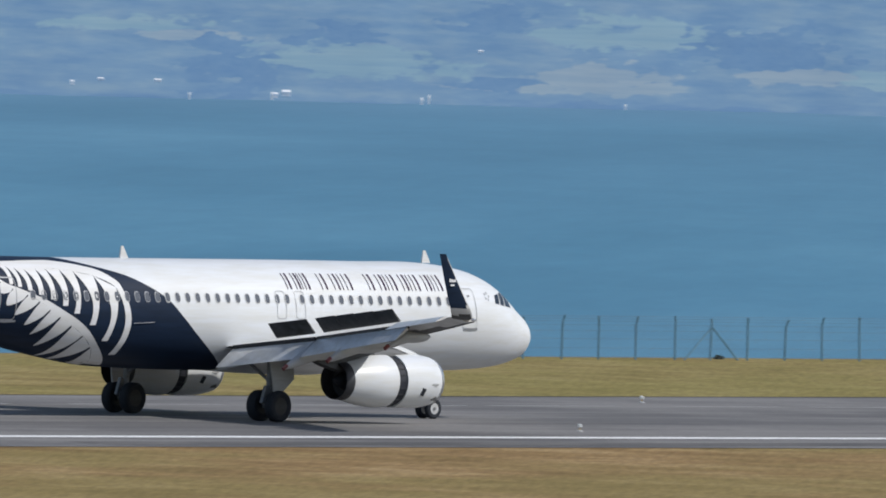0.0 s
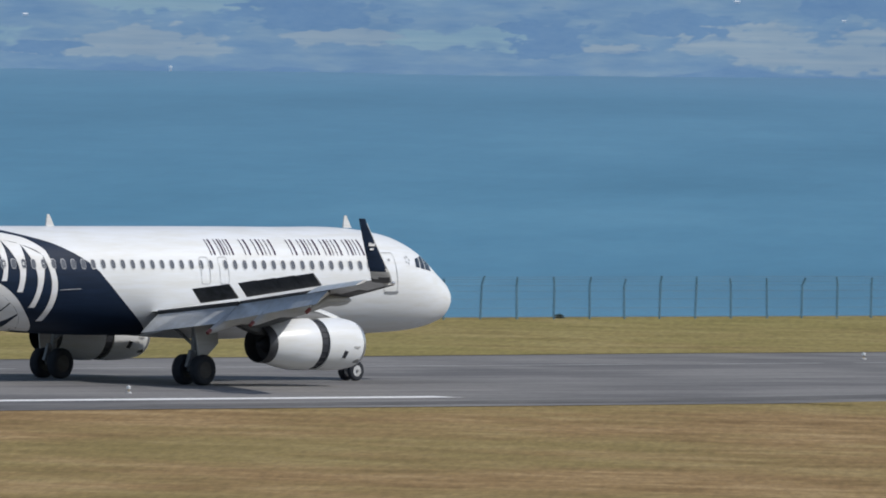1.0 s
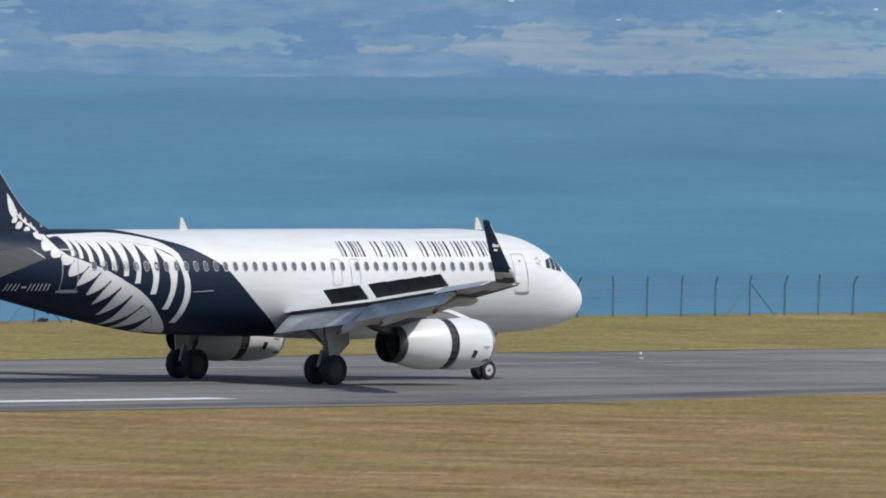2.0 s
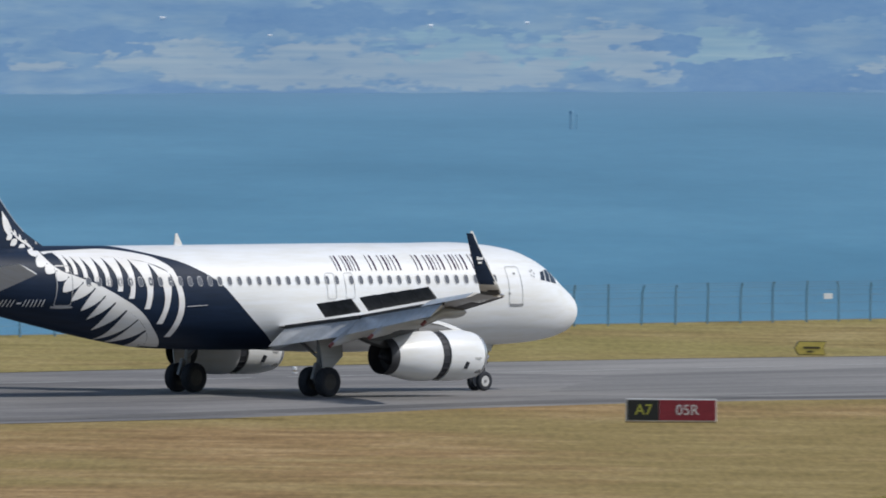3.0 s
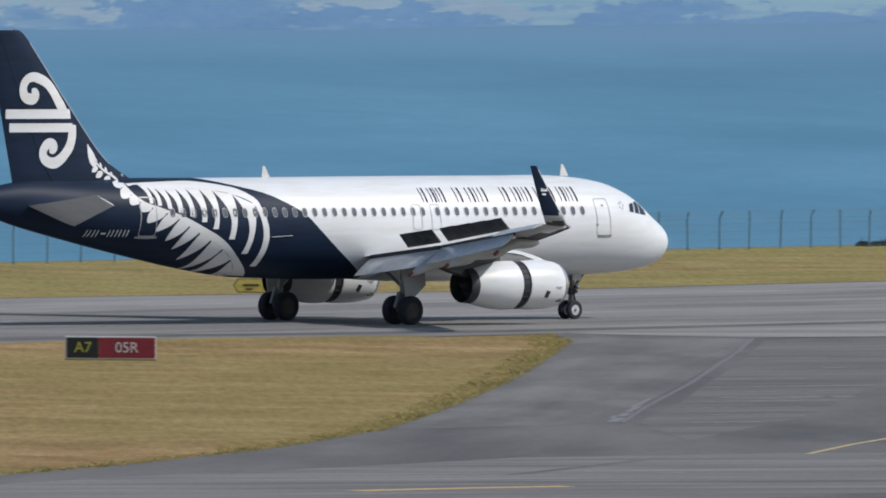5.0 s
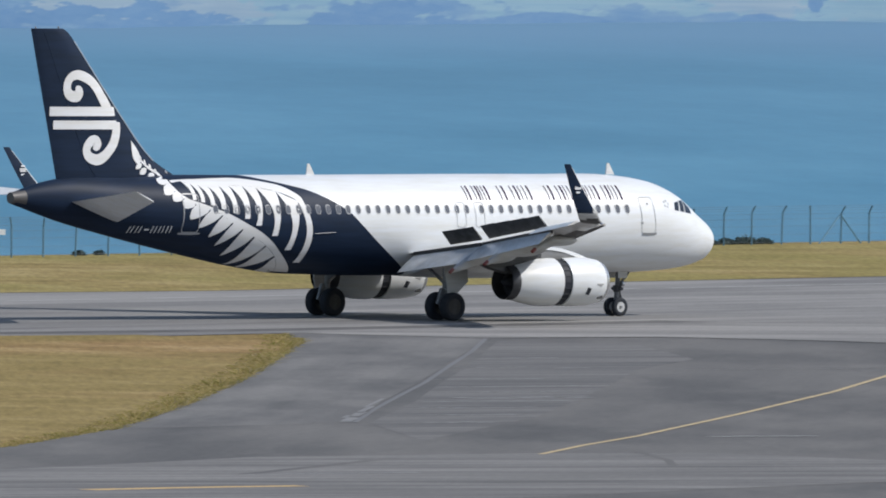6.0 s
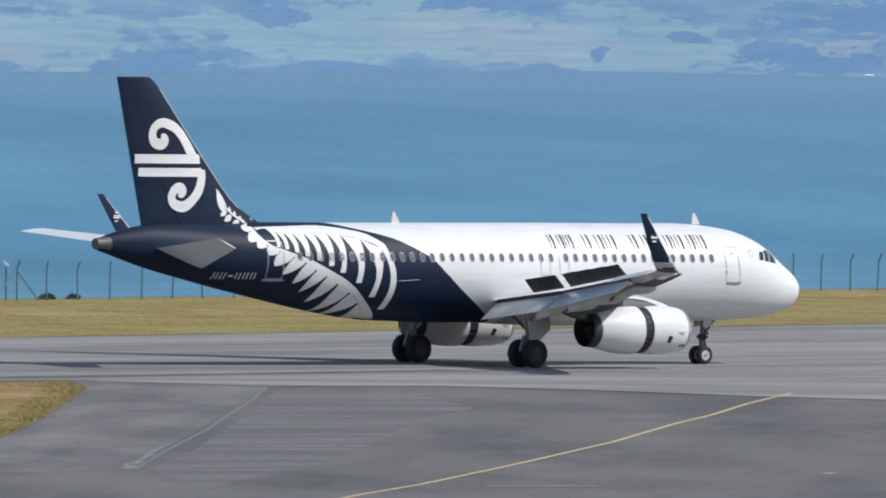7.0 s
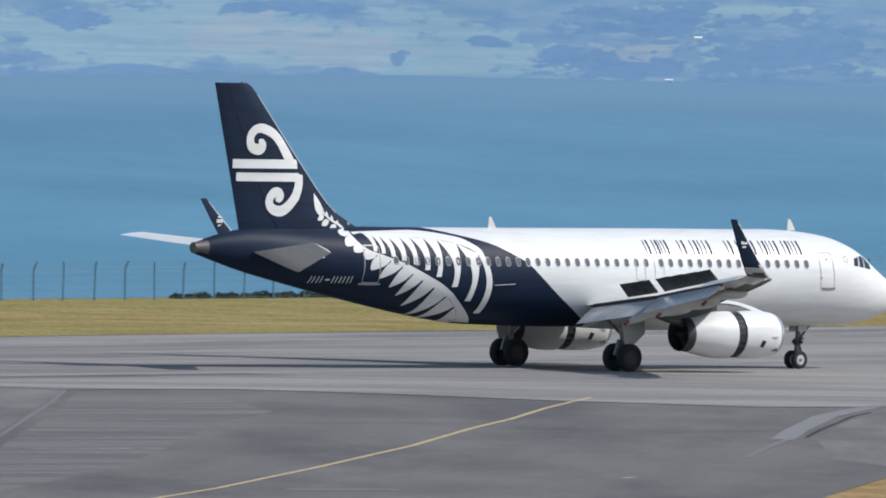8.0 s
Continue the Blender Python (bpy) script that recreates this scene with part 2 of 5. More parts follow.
def sheet(name, outline, z, material, label, thick=0.0, category="", kind="structure"):
    """A flat, many-cornered piece of ground."""
    bm = bmesh.new()
    f = bm.faces.new([bm.verts.new((px, py, z)) for px, py in outline])
    bm.normal_update()
    if f.normal.z < 0:
        f.normal_flip()
    bmesh.ops.triangulate(bm, faces=bm.faces)
    me = bpy.data.meshes.new(name)
    bm.to_mesh(me)
    bm.free()
    me.materials.append(material)
    return tagged(new(name, me), label, category, kind=kind)


# ---- the airfield ----
# the uneven far edge of the runway
FAR_EDGE = [(600, 531.8), (630, 533), (655, 534.2), (680, 534.4), (695, 533.4), (705, 531.6), (715, 529.6), (725, 530.0), (740, 530.8)]


def airfield():
    across = [-3000, -1500, -600, 0] + list(range(100, 1001, 25)) + [1400, 2200, 3500]
    deep = [-3000, -1500, -500, 0, 150, 250, 300] + list(range(340, 541, 10)) + [560, 578]
    bm = loft([[(px, py, -0.012 + 0.006 * noise.noise((px * 0.05, py * 0.08, 0))) for py in deep] for px in across], closed=False)
    tagged(part("ground", bm, TURF, None, "dry mown airfield grass, brown and straw coloured"), category="grass", kind="structure")
    sheet("verge", [(-3000, 527.5), (3500, 527.5), (3500, 577.9), (-3000, 577.9)], 0.0, VERGE, "greener mown grass bank between runway and sea", category="grass")
    sheet("runway", [(-1500, 484), (2500, 484), (2500, 531.4), (760, 531.2), *reversed(FAR_EDGE), (560, 531.4), (-1500, 531.4)], 0.006, RUNWAY, "worn grey asphalt runway with rubber streaks", category="runway")
    taxi = [(658, 483.99), (653.5, 480.5), (651, 478), (638, 469), (605.5, 447), (574, 426.5), (549, 410.8), (529.4, 400.6), (511, 393), (496, 388), (486, 385), (462, 379.5), (430, 376.4), (380, 375), (-1500, 374),
            (-1500, 345), (2500, 345), (2500, 366), (560, 366), (566, 376), (572.5, 381), (594.7, 393.1), (640, 418), (700, 451), (745, 476), (764, 483.99)]
    sheet("taxiway", taxi, 0.002, TAXI, "dark patched asphalt taxiway joining the runway", category="taxiway")
    sheet("runway_reseal", [(652, 484.2), (640, 499), (668, 517), (662, 533.6), *[(a, b - 0.2) for a, b in FAR_EDGE if a > 665], (760, 531), (2400, 531.2), (2400, 484.2)], 0.010, RESEAL, "paler resealed stretch of the runway", category="runway")
    lip = [[(px, 478, -0.03), (px, 483.6, 0.012), (px, py, 0.016)] for px, py in ((602, 483.9), (612, 485.5), (620, 487.4), (633, 488.6), (642, 488), (646, 486.8), (650, 485.4))]
    tagged(part("grass_lip", loft(lip, closed=False), TURF, None, "dry grass creeping over the runway edge"), category="grass", kind="structure")
    # paler resurfaced strip where the taxiway meets the runway, and a pale band of the parallel taxiway
    sheet("runway_shoulder", [(659.2, 475.4), (664.5, 473.2), (667.6, 472.2), (668.8, 466), (668.2, 457.5), (669.6, 448.5), (676.8, 446.5), (700, 452.5), (744, 477), (763, 484), (659, 484)], 0.014, APRON, "paler resurfaced asphalt strip beside the runway", category="asphalt")
    sheet("taxiway_strip", [(470, 376), (490, 383.2), (503, 386.2), (515, 387.2), (528, 389.6), (539.2, 386.6), (544.8, 382.9), (543.6, 375.7), (566, 376), (560, 366.2), (400, 352), (380, 372)], 0.010, BAND, "pale worn asphalt band across the taxiway", category="asphalt")
    sheet("taxiway_lane", [(657.8, 483.6), (650.6, 477.6), (637.6, 468.6), (605.2, 446.5), (573.8, 426.1), (549, 410.4), (561.6, 410.4), (584, 425.2), (602.6, 437.3), (633.2, 457.6), (658.6, 474.4), (658.8, 483.6)], 0.007, LANE, "greyer strip of asphalt beside the grass", category="asphalt")
    sheet("taxiway_wear", [(656.5, 472.4), (642, 462.6), (622.8, 449.6), (602.8, 436.4), (584.3, 424), (561.8, 409.6), (547.2, 396.8), (560, 403.6), (572.5, 410.3), (591.3, 421.9), (612, 435), (626, 444), (641, 452), (657, 466)], 0.007, WORN, "asphalt scuffed pale in short cross streaks", category="asphalt")
    sheet("taxiway_edge", [(606, 400.6), (640, 419.2), (688, 445.6), (676.8, 445.9), (667.7, 442), (653.3, 434), (633.6, 422), (612, 407)], 0.007, LANE, "greyer asphalt edge of the taxiway", category="asphalt")


airfield()


def strip(name, points, width, z, material, label, category="marking"):
    """A painted line along points on the ground."""
    bm = bmesh.new()
    pts = [Vector((*p, 0)) for p in points]
    pairs = []
    for i, p in enumerate(pts):
        d = (pts[min(i + 1, len(pts) - 1)] - pts[max(i - 1, 0)]).normalized()
        s = Vector((-d.y, d.x, 0)) * width / 2
        pairs.append((bm.verts.new((*(p + s).xy, z)), bm.verts.new((*(p - s).xy, z))))
    for (a, b), (c, d) in zip(pairs, pairs[1:]):
        bm.faces.new((a, b, d, c))
    bmesh.ops.recalc_face_normals(bm, faces=bm.faces)
    for f in bm.faces:
        f.normal_update()
        if f.normal.z < 0:
            f.normal_flip()
    me = bpy.data.meshes.new(name)
    bm.to_mesh(me)
    bm.free()
    me.materials.append(material)
    return tagged(new(name, me), label, category, kind="structure")


def markings():
    strip("runway_edge_line", [(-600 + 40 * k, 492.7) for k in range(30)] + [(591.7, 492.7)], 1.5, 0.012, LINE, "white painted runway edge line")
    rng = random.Random(4)
    at = 480.0
    while at < 860:
        size = rng.uniform(2, 11)
        strip("far_edge_line", [(at, 522.9), (at + size, 522.9)], 0.45, 0.012, FADED, "faded broken white line at the far runway edge")
        at += size + rng.uniform(1.0, 5)
    strip("runway_edge_band", [(540, 487), (575, 487), (600, 488), (612, 489.2), (622, 490.9), (633, 492), (643, 491.5), (652, 489), (662, 487.4), (690, 487)], 2.6, 0.015, TAXI, "dark asphalt band along the runway edge")
    strip("grass_edge", [(560, 531.4)] + FAR_EDGE + [(760, 531.2), (800, 531.4)], 0.5, 0.012, SEAL, "dark worn edge between runway and grass", "edge")
    bend = [(538.6, 385.8), (547.7, 390.6), (557.7, 395.5), (581.6, 408.2), (608.1, 422.6), (630.8, 435.6), (643.2, 442.4), (658, 451), (668.5, 456.8), (674, 459.8)]
    strip("taxiway_centre_line", bend, 0.24, 0.016, YELLOW, "worn yellow taxiway centre line curving to the runway")
    strip("taxiway_centre_line", [(497.5, 373.3), (500, 373.0), (503, 372.5), (506.2, 371.6)], 0.9, 0.016, ORANGE, "worn orange yellow line on the parallel taxiway")
    strip("joint_line", [(561.8, 410.2), (575, 419), (583.7, 424.7), (604, 437.9), (624.4, 451.5), (642, 463.2), (658.6, 474.5)], 0.2, 0.014, FAINT, "faint pale joint in the asphalt")
    for u0, u1, w, off in ((562.2, 566.4, 0.5, -0.1), (565.8, 568.2, 0.24, 0.25), (567.6, 571.2, 0.42, 0.0), (571.0, 572.4, 0.16, -0.2), (572.1, 578.0, 0.3, 0.1), (577, 586, 0.16, 0.3)):
        strip("joint_line", [(u, 411.0 + (u - 562.2) * 0.645 + off) for u in (u0, (u0 + u1) / 2, u1)], w * 0.8, 0.014, SCRAPE, "pale scraped joint in the asphalt")
    strip("joint_line", [(609.7, 409.1), (622, 416.4), (633.6, 423.1), (644, 429.4)], 0.3, 0.014, FAINT, "pale joint along the taxiway edge")
    strip("joint_line", [(631, 421.8), (642, 428.6), (653.3, 435.3), (661, 439.9), (667.7, 443.4), (676.7, 447.9), (690, 452.4)], 0.9, 0.015, SCRAPE, "pale filled joint along the taxiway edge")
    strip("asphalt_joint", [(634.4, 423.0), (644, 428.8), (654, 434.6), (662, 439.3), (668, 442.4)], 0.16, 0.018, SEAL, "dark sealed joint in the asphalt", "joint")
    strip("asphalt_joint", [(659.4, 475.0), (662.6, 474.0), (667.4, 472.3), (668.7, 466), (668.1, 457.5), (669.5, 448.7), (676.8, 446.8)], 0.22, 0.019, SEAL, "dark sealed joint between two asphalt surfaces", "joint")
    strip("scrape_mark", [(513.6, 379.2), (517, 378.3), (520, 377.2)], 0.5, 0.014, SCRAPE, "pale scraped line on the taxiway")
    strip("asphalt_joint", [(513.8, 379.4), (522, 382.6), (531.4, 386.4)], 0.5, 0.013, TAXI, "dark patched joint in the asphalt", "joint")
    strip("asphalt_joint", [(533, 376.6), (537, 379.6), (543.5, 385.4)], 0.3, 0.013, TAXI, "dark patched joint in the asphalt", "joint")
    # pale scrapes across the taxiway: place, half length, width
    rng = random.Random(9)
    for cx, cy, half, w in ((635.9, 456.6, 1.7, 0.8), (622.9, 449.7, 0.6, 0.8), (625, 449, 0.6, 0.6), (626.2, 447.2, 0.75, 0.9), (630, 442.6, 2.4, 0.35), (634, 441.2, 2.0, 0.3), (603.4, 433.5, 3.2, 0.7), (591.6, 424.9, 2.8, 1.2), (587, 422.8, 2.7, 0.9), (580, 418.4, 2.2, 0.9), (572.3, 413.3, 1.6, 0.9), (565.1, 408.3, 1.4, 0.9), (631, 431.5, 2.4, 0.35), (637, 429.5, 2.6, 0.35), (598, 429, 2.2, 0.7), (610, 439.8, 2.2, 0.6)):
        # each scrape is a run of thin broken dashes
        at = -half
        while at < half:
            size = rng.uniform(0.3, 1.1)
            mid = at + size / 2
            drift = rng.uniform(-0.4, 0.4) * w
            strip("scrape_mark", [(cx + 0.95 * (mid - size / 2) + drift * 0.8, cy - 0.31 * (mid - size / 2) + drift * 0.6), (cx + 0.95 * (mid + size / 2) + drift * 0.8, cy - 0.31 * (mid + size / 2) + drift * 0.6)], w * rng.uniform(0.5, 1.0), 0.012, SCRAPE, "short pale scrape on the asphalt")
            at += size + rng.uniform(0, 0.3)
    strip("scrape_mark", [(559.4, 393.8), (563.4, 392.2)], 0.5, 0.014, FADED, "short pale painted bar on the taxiway")
    strip("scrape_mark", [(583.0, 396.3), (584.6, 396.9)], 0.3, 0.014, FADED, "short pale painted bar on the taxiway")


markings()


# ---- sea, far shore ----
def sea():
    bm = bmesh.new()
    bm.faces.new([bm.verts.new(p) for p in ((-3000, 577, -3.4), (4900, 577, -3.4), (4900, 4900, -3.4), (-3000, 4900, -3.4))])
    ob = part("water", bm, WATER, None, "calm teal blue harbour water, distance haze in its colour")
    tagged(ob, category="sea", kind="structure")
    rings = []
    for k in range(221):
        px = 500 + k * 2.0
        rings.append([(px, 578 + noise.noise((px * 0.3, 0, 0)) * 0.3, 0.0), (px, 579 + noise.noise((px * 0.5, 3, 0)) * 0.5, -1.2), (px, 582 + noise.noise((px * 0.4, 7, 0)) * 0.8, -3.6)])
    ob = part("sea_wall", loft(rings, closed=False), shader("sea_wall_rock", (0.12, 0.11, 0.1), 0.9)[0], None, "grey rock sea wall at the edge of the grass")
    tagged(ob, category="sea wall", kind="structure")


sea()


def shore_distance(az):
    """Metres from the eye to the far shore at an azimuth in degrees."""
    return float(np.interp(az, (46, 47.8, 49.3, 50.4, 51.2, 52.1, 53, 53.7, 54.4, 55.2, 56.2, 58), (2140, 2162, 2212, 2248, 2285, 2329, 2360, 2430, 2490, 2560, 2535, 2500))) + 14 * noise.noise((az * 2.1, 0, 0)) + 5 * noise.noise((az * 9, 4, 0))


def land_point(az, el):
    """The place on the land face that shows at azimuth and elevation (degrees): a hillside that rises behind the shore."""
    d0 = shore_distance(az)
    low = math.degrees(math.atan2(-3.4 - EYE_HEIGHT, d0))
    f = max(0.0, el - low) / 0.75
    d = d0 + 1500 * f
    return Vector((d * math.sin(radians(az)), d * math.cos(radians(az)), EYE_HEIGHT + d * math.tan(radians(el)))), low


# azimuth, elevation, width, height and lean of areas on the far hillside, in degrees from the eye
PADDOCKS = [(48.68, -0.504, 0.51, 0.071, -0.07), (49.32, -0.422, 0.17, 0.025, 0.03), (49.40, -0.401, 0.41, 0.095, -0.02), (47.98, -0.417, 0.47, 0.032, 0.03), (50.20, -0.507, 0.35, 0.055, 0.02), (51.91, -0.480, 0.47, 0.111, 0.00), (52.56, -0.462, 0.36, 0.087, 0.00), (53.54, -0.469, 0.60, 0.142, -0.06), (54.41, -0.439, 0.82, 0.142, -0.03), (55.28, -0.409, 0.47, 0.095, -0.08), (55.21, -0.461, 0.66, 0.158, -0.08), (54.66, -0.424, 0.63, 0.142, -0.08), (56.00, -0.413, 0.06, 0.111, -0.48), (56.37, -0.403, 0.07, 0.035, 0.02), (56.08, -0.333, 0.38, 0.035, 0.02), (56.46, -0.491, 0.13, 0.022, -0.08)]
DRY_PADDOCKS = [(49.33, -0.530, 0.32, 0.071, -0.02), (49.23, -0.565, 0.46, 0.019, 0.01), (49.91, -0.507, 0.30, 0.044, 0.08), (48.25, -0.440, 0.28, 0.028, 0.00), (50.65, -0.525, 0.19, 0.022, -0.03), (51.08, -0.518, 0.63, 0.079, -0.08), (51.03, -0.484, 0.25, 0.095, 0.00), (51.43, -0.522, 0.47, 0.126, 0.00), (52.30, -0.463, 0.32, 0.111, -0.15), (53.18, -0.490, 0.41, 0.063, 0.12), (53.38, -0.513, 0.47, 0.055, 0.01), (51.87, -0.528, 0.47, 0.079, 0.01), (53.37, -0.527, 0.38, 0.047, 0.02), (54.88, -0.447, 0.57, 0.095, -0.10), (55.84, -0.456, 0.17, 0.063, 0.32), (55.70, -0.459, 0.11, 0.041, 0.02)]
BUSH = [(49.06, -0.555, 0.19, 0.035, 0.03), (48.32, -0.532, 0.27, 0.158, 0.03), (49.01, -0.383, 0.21, 0.079, 0.03), (49.78, -0.435, 0.44, 0.111, 0.03), (48.61, -0.427, 0.25, 0.063, 0.03), (50.84, -0.445, 0.32, 0.063, 0.02), (50.44, -0.485, 0.24, 0.111, 0.02), (52.61, -0.525, 0.41, 0.087, 0.10), (53.04, -0.539, 0.63, 0.063, 0.00), (51.57, -0.379, 0.47, 0.095, 0.00), (52.42, -0.449, 0.21, 0.047, -0.10), (52.88, -0.334, 0.66, 0.095, 0.00), (53.20, -0.396, 0.25, 0.095, 0.00), (51.25, -0.396, 0.13, 0.055, 0.00), (52.62, -0.537, 0.52, 0.079, 0.01), (53.93, -0.539, 0.40, 0.040, 0.01), (53.94, -0.518, 0.24, 0.044, 0.02), (54.80, -0.350, 0.32, 0.032, 0.02)]
BUSH += [(55.15, -0.487, 0.05, 0.054, 0.02), (55.60, -0.482, 0.21, 0.063, 0.22), (54.25, -0.386, 0.16, 0.047, 0.02), (56.27, -0.440, 0.52, 0.158, 0.02), (55.70, -0.506, 0.44, 0.063, 0.02), (55.81, -0.370, 0.35, 0.079, 0.02), (55.15, -0.486, 0.05, 0.041, 0.02), (55.40, -0.433, 0.13, 0.022, -0.08)]


def far_land():
    """The hillside, with shares of paddock and wood over it, their edges uneven."""
    na, ne = 1500, 110
    az = np.concatenate([np.linspace(30, 47, 40), np.linspace(47.02, 57.2, na), np.linspace(57.3, 75, 40)])
    el = np.concatenate([np.linspace(0.0, 0.5, ne), np.linspace(0.52, 0.9, 8)])
    low = np.array([land_point(a, 0)[1] for a in az])
    A, E = np.meshgrid(az, el, indexing="ij")
    E = E + low[:, None] + np.where(E > 0.5, 0.06 * np.sin(A * 1.3) * (E - 0.5), 0)
    f = np.maximum(E - low[:, None], 0) / 0.75
    d0 = np.array([shore_distance(a) for a in az])[:, None]
    D = d0 + 1500 * f
    P = np.stack([D * np.sin(np.radians(A)), D * np.cos(np.radians(A)), EYE_HEIGHT + D * np.tan(np.radians(E))], -1)
    m, n = A.shape
    idx = np.arange(m * n).reshape(m, n)
    quads = np.stack([idx[:-1, :-1], idx[1:, :-1], idx[1:, 1:], idx[:-1, 1:]], -1).reshape(-1, 4)
    rng = np.random.default_rng(12)

    def waves(x, y):
        """Smooth random heights, about -1 to 1, in five octaves."""
        out, gain = np.zeros_like(x), 0.55
        for _ in range(5):
            table = rng.uniform(-1, 1, (256, 256))
            ix, iy = np.floor(x).astype(int), np.floor(y).astype(int)
            fx, fy = x - ix, y - iy
            fx, fy = fx * fx * (3 - 2 * fx), fy * fy * (3 - 2 * fy)
            at = lambda i, j: table[(ix + i) % 256, (iy + j) % 256]
            out += gain * ((at(0, 0) * (1 - fx) + at(1, 0) * fx) * (1 - fy) + (at(0, 1) * (1 - fx) + at(1, 1) * fx) * fy)
            x, y, gain = x * 2.1 + 17, y * 2.1 + 31, gain * 0.55
        return out
    wa, we = waves(A * 5, E * 22), waves(A * 7 + 90, E * 26 + 40)
    fa, fe = waves(A * 24 + 7, E * 75), waves(A * 28 + 11, E * 80 + 5)
    shares = {}
    for name, rows, warp in (("green", PADDOCKS, 0.9), ("dry", DRY_PADDOCKS, 0.85), ("wood", BUSH, 1.0)):
        share = np.zeros_like(A)
        for pa, pe, wide, high, lean in rows:
            u = (A - pa) / (wide / 2) + warp * wa + 0.6 * fa
            v = (E - pe - lean * (A - pa)) / (high / 2) + warp * we + 0.7 * fe
            r = np.abs(u) ** 2.4 + np.abs(v) ** 2.0
            share = np.maximum(share, np.clip(1.1 - 0.6 * r, 0, 1))
        shares[name] = share
    # trees along the far shore, taller in places
    tree_line = 0.002 + 0.01 * np.sin(A * 11) + 0.012 * np.sin(A * 3.7 + 1) + 0.02 * we
    shares["wood"] = np.maximum(shares["wood"], np.clip(0.5 + (tree_line - (E - low[:, None])) / 0.02, 0, 1))
    shares["dry"] = shares["dry"] * np.clip(1.2 - shares["wood"], 0, 1)
    me = bpy.data.meshes.new("backdrop")
    me.from_pydata(P.reshape(-1, 3).tolist(), [], quads.tolist())
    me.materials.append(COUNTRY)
    for name, share in shares.items():
        me.attributes.new(name, "FLOAT", "POINT").data.foreach_set("value", share.astype(np.float32).ravel())
    me.attributes.new("spot", "FLOAT_VECTOR", "POINT").data.foreach_set("vector", np.stack([A, E, 0 * A], -1).astype(np.float32).ravel())
    me.polygons.foreach_set("use_smooth", np.ones(len(quads), bool))
    tagged(new("backdrop", me), "hillside with pale paddocks across the harbour, blue haze in its colours", "hills", kind="structure")


far_land()


def far_house(az, up, wide, tall):
    low = land_point(az, 0)[1]
    p = land_point(az, low + up)[0]
    p += (Vector((0, 0, EYE_HEIGHT)) - p).normalized() * 9
    root = new("distant_house")
    root.matrix_world = Matrix.Translation(p - Vector((0, 0, 0.1))) @ pose(0, 0, 0, 0, 0, -az)
    tagged(root, "tiny white house glinting on the far shore", "house", "houses on the far shore")
    part("wall", block((wide, wide * 0.7, tall * 0.65), (0, 0, tall * 0.325)), HOUSE, root)
    r = [[(sx * wide * 0.55, -wide * 0.4, tall * 0.65), (sx * wide * 0.55, 0, tall), (sx * wide * 0.55, wide * 0.4, tall * 0.65)] for sx in (-1, 1)]
    part("roof", loft(r), HOUSE, root)


for a in ((47.87, 0.034, 0.7, 0.6), (47.95, 0.047, 1.1, 0.4), (48.11, 0.048, 1.2, 0.4), (48.43, 0.004, 0.5, 1.0), (48.44, 0.01, 0.9, 0.7), (48.47, 0.016, 1.5, 0.8), (48.2, 0.0, 0.4, 0.9),
          (48.85, 0.0, 0.5, 0.9), (48.87, 0.002, 0.4, 1.2), (49.01, 0.15, 1.0, 0.4), (49.42, 0.002, 0.4, 0.7),
          (51.75, 0.185, 0.8, 0.5), (52.02, 0.19, 0.8, 0.5), (52.12, 0.29, 1.6, 0.5), (55.9, 0.002, 1.6, 0.4), (55.98, 0.12, 1.6, 0.6), (51.0, 0.21, 1.1, 0.4), (51.3, 0.16, 0.8, 0.3)):
    far_house(a[0], a[1], a[2] * 0.6, a[3] * 0.85)


def sea_beacon():
    az, d = 52.145, 1976.0
    root = new("channel_beacon")
    root.matrix_world = pose(d * math.sin(radians(az)), d * math.cos(radians(az)), -3.6, 0, 0, -az)
    tagged(root, "thin dark channel marker poles standing in the water", "beacon")
    steel = shader("beacon_paint", (0.18, 0.33, 0.46), 0.8)[0]
    part("pole", rod((0, 0, 0), (0, 0, 1.9), 0.11), steel, root)
    part("pole", rod((0.55, 0, 0), (0.55, 0, 1.7), 0.06), steel, root)
    part("topmark", turned([(1.7, 0.02), (1.75, 0.2), (2.0, 0.2), (2.05, 0.02)], 10, "z"), steel, root)


sea_beacon()


# ---- fence along the sea wall ----
FENCE_Y, PITCH = 575.1, 2.504
POST = shader("fence_post_paint", (0.10, 0.20, 0.27), 0.8)[0]
WIRE = shader("fence_wire", (0.16, 0.19, 0.21), 0.6, 0.3)[0]


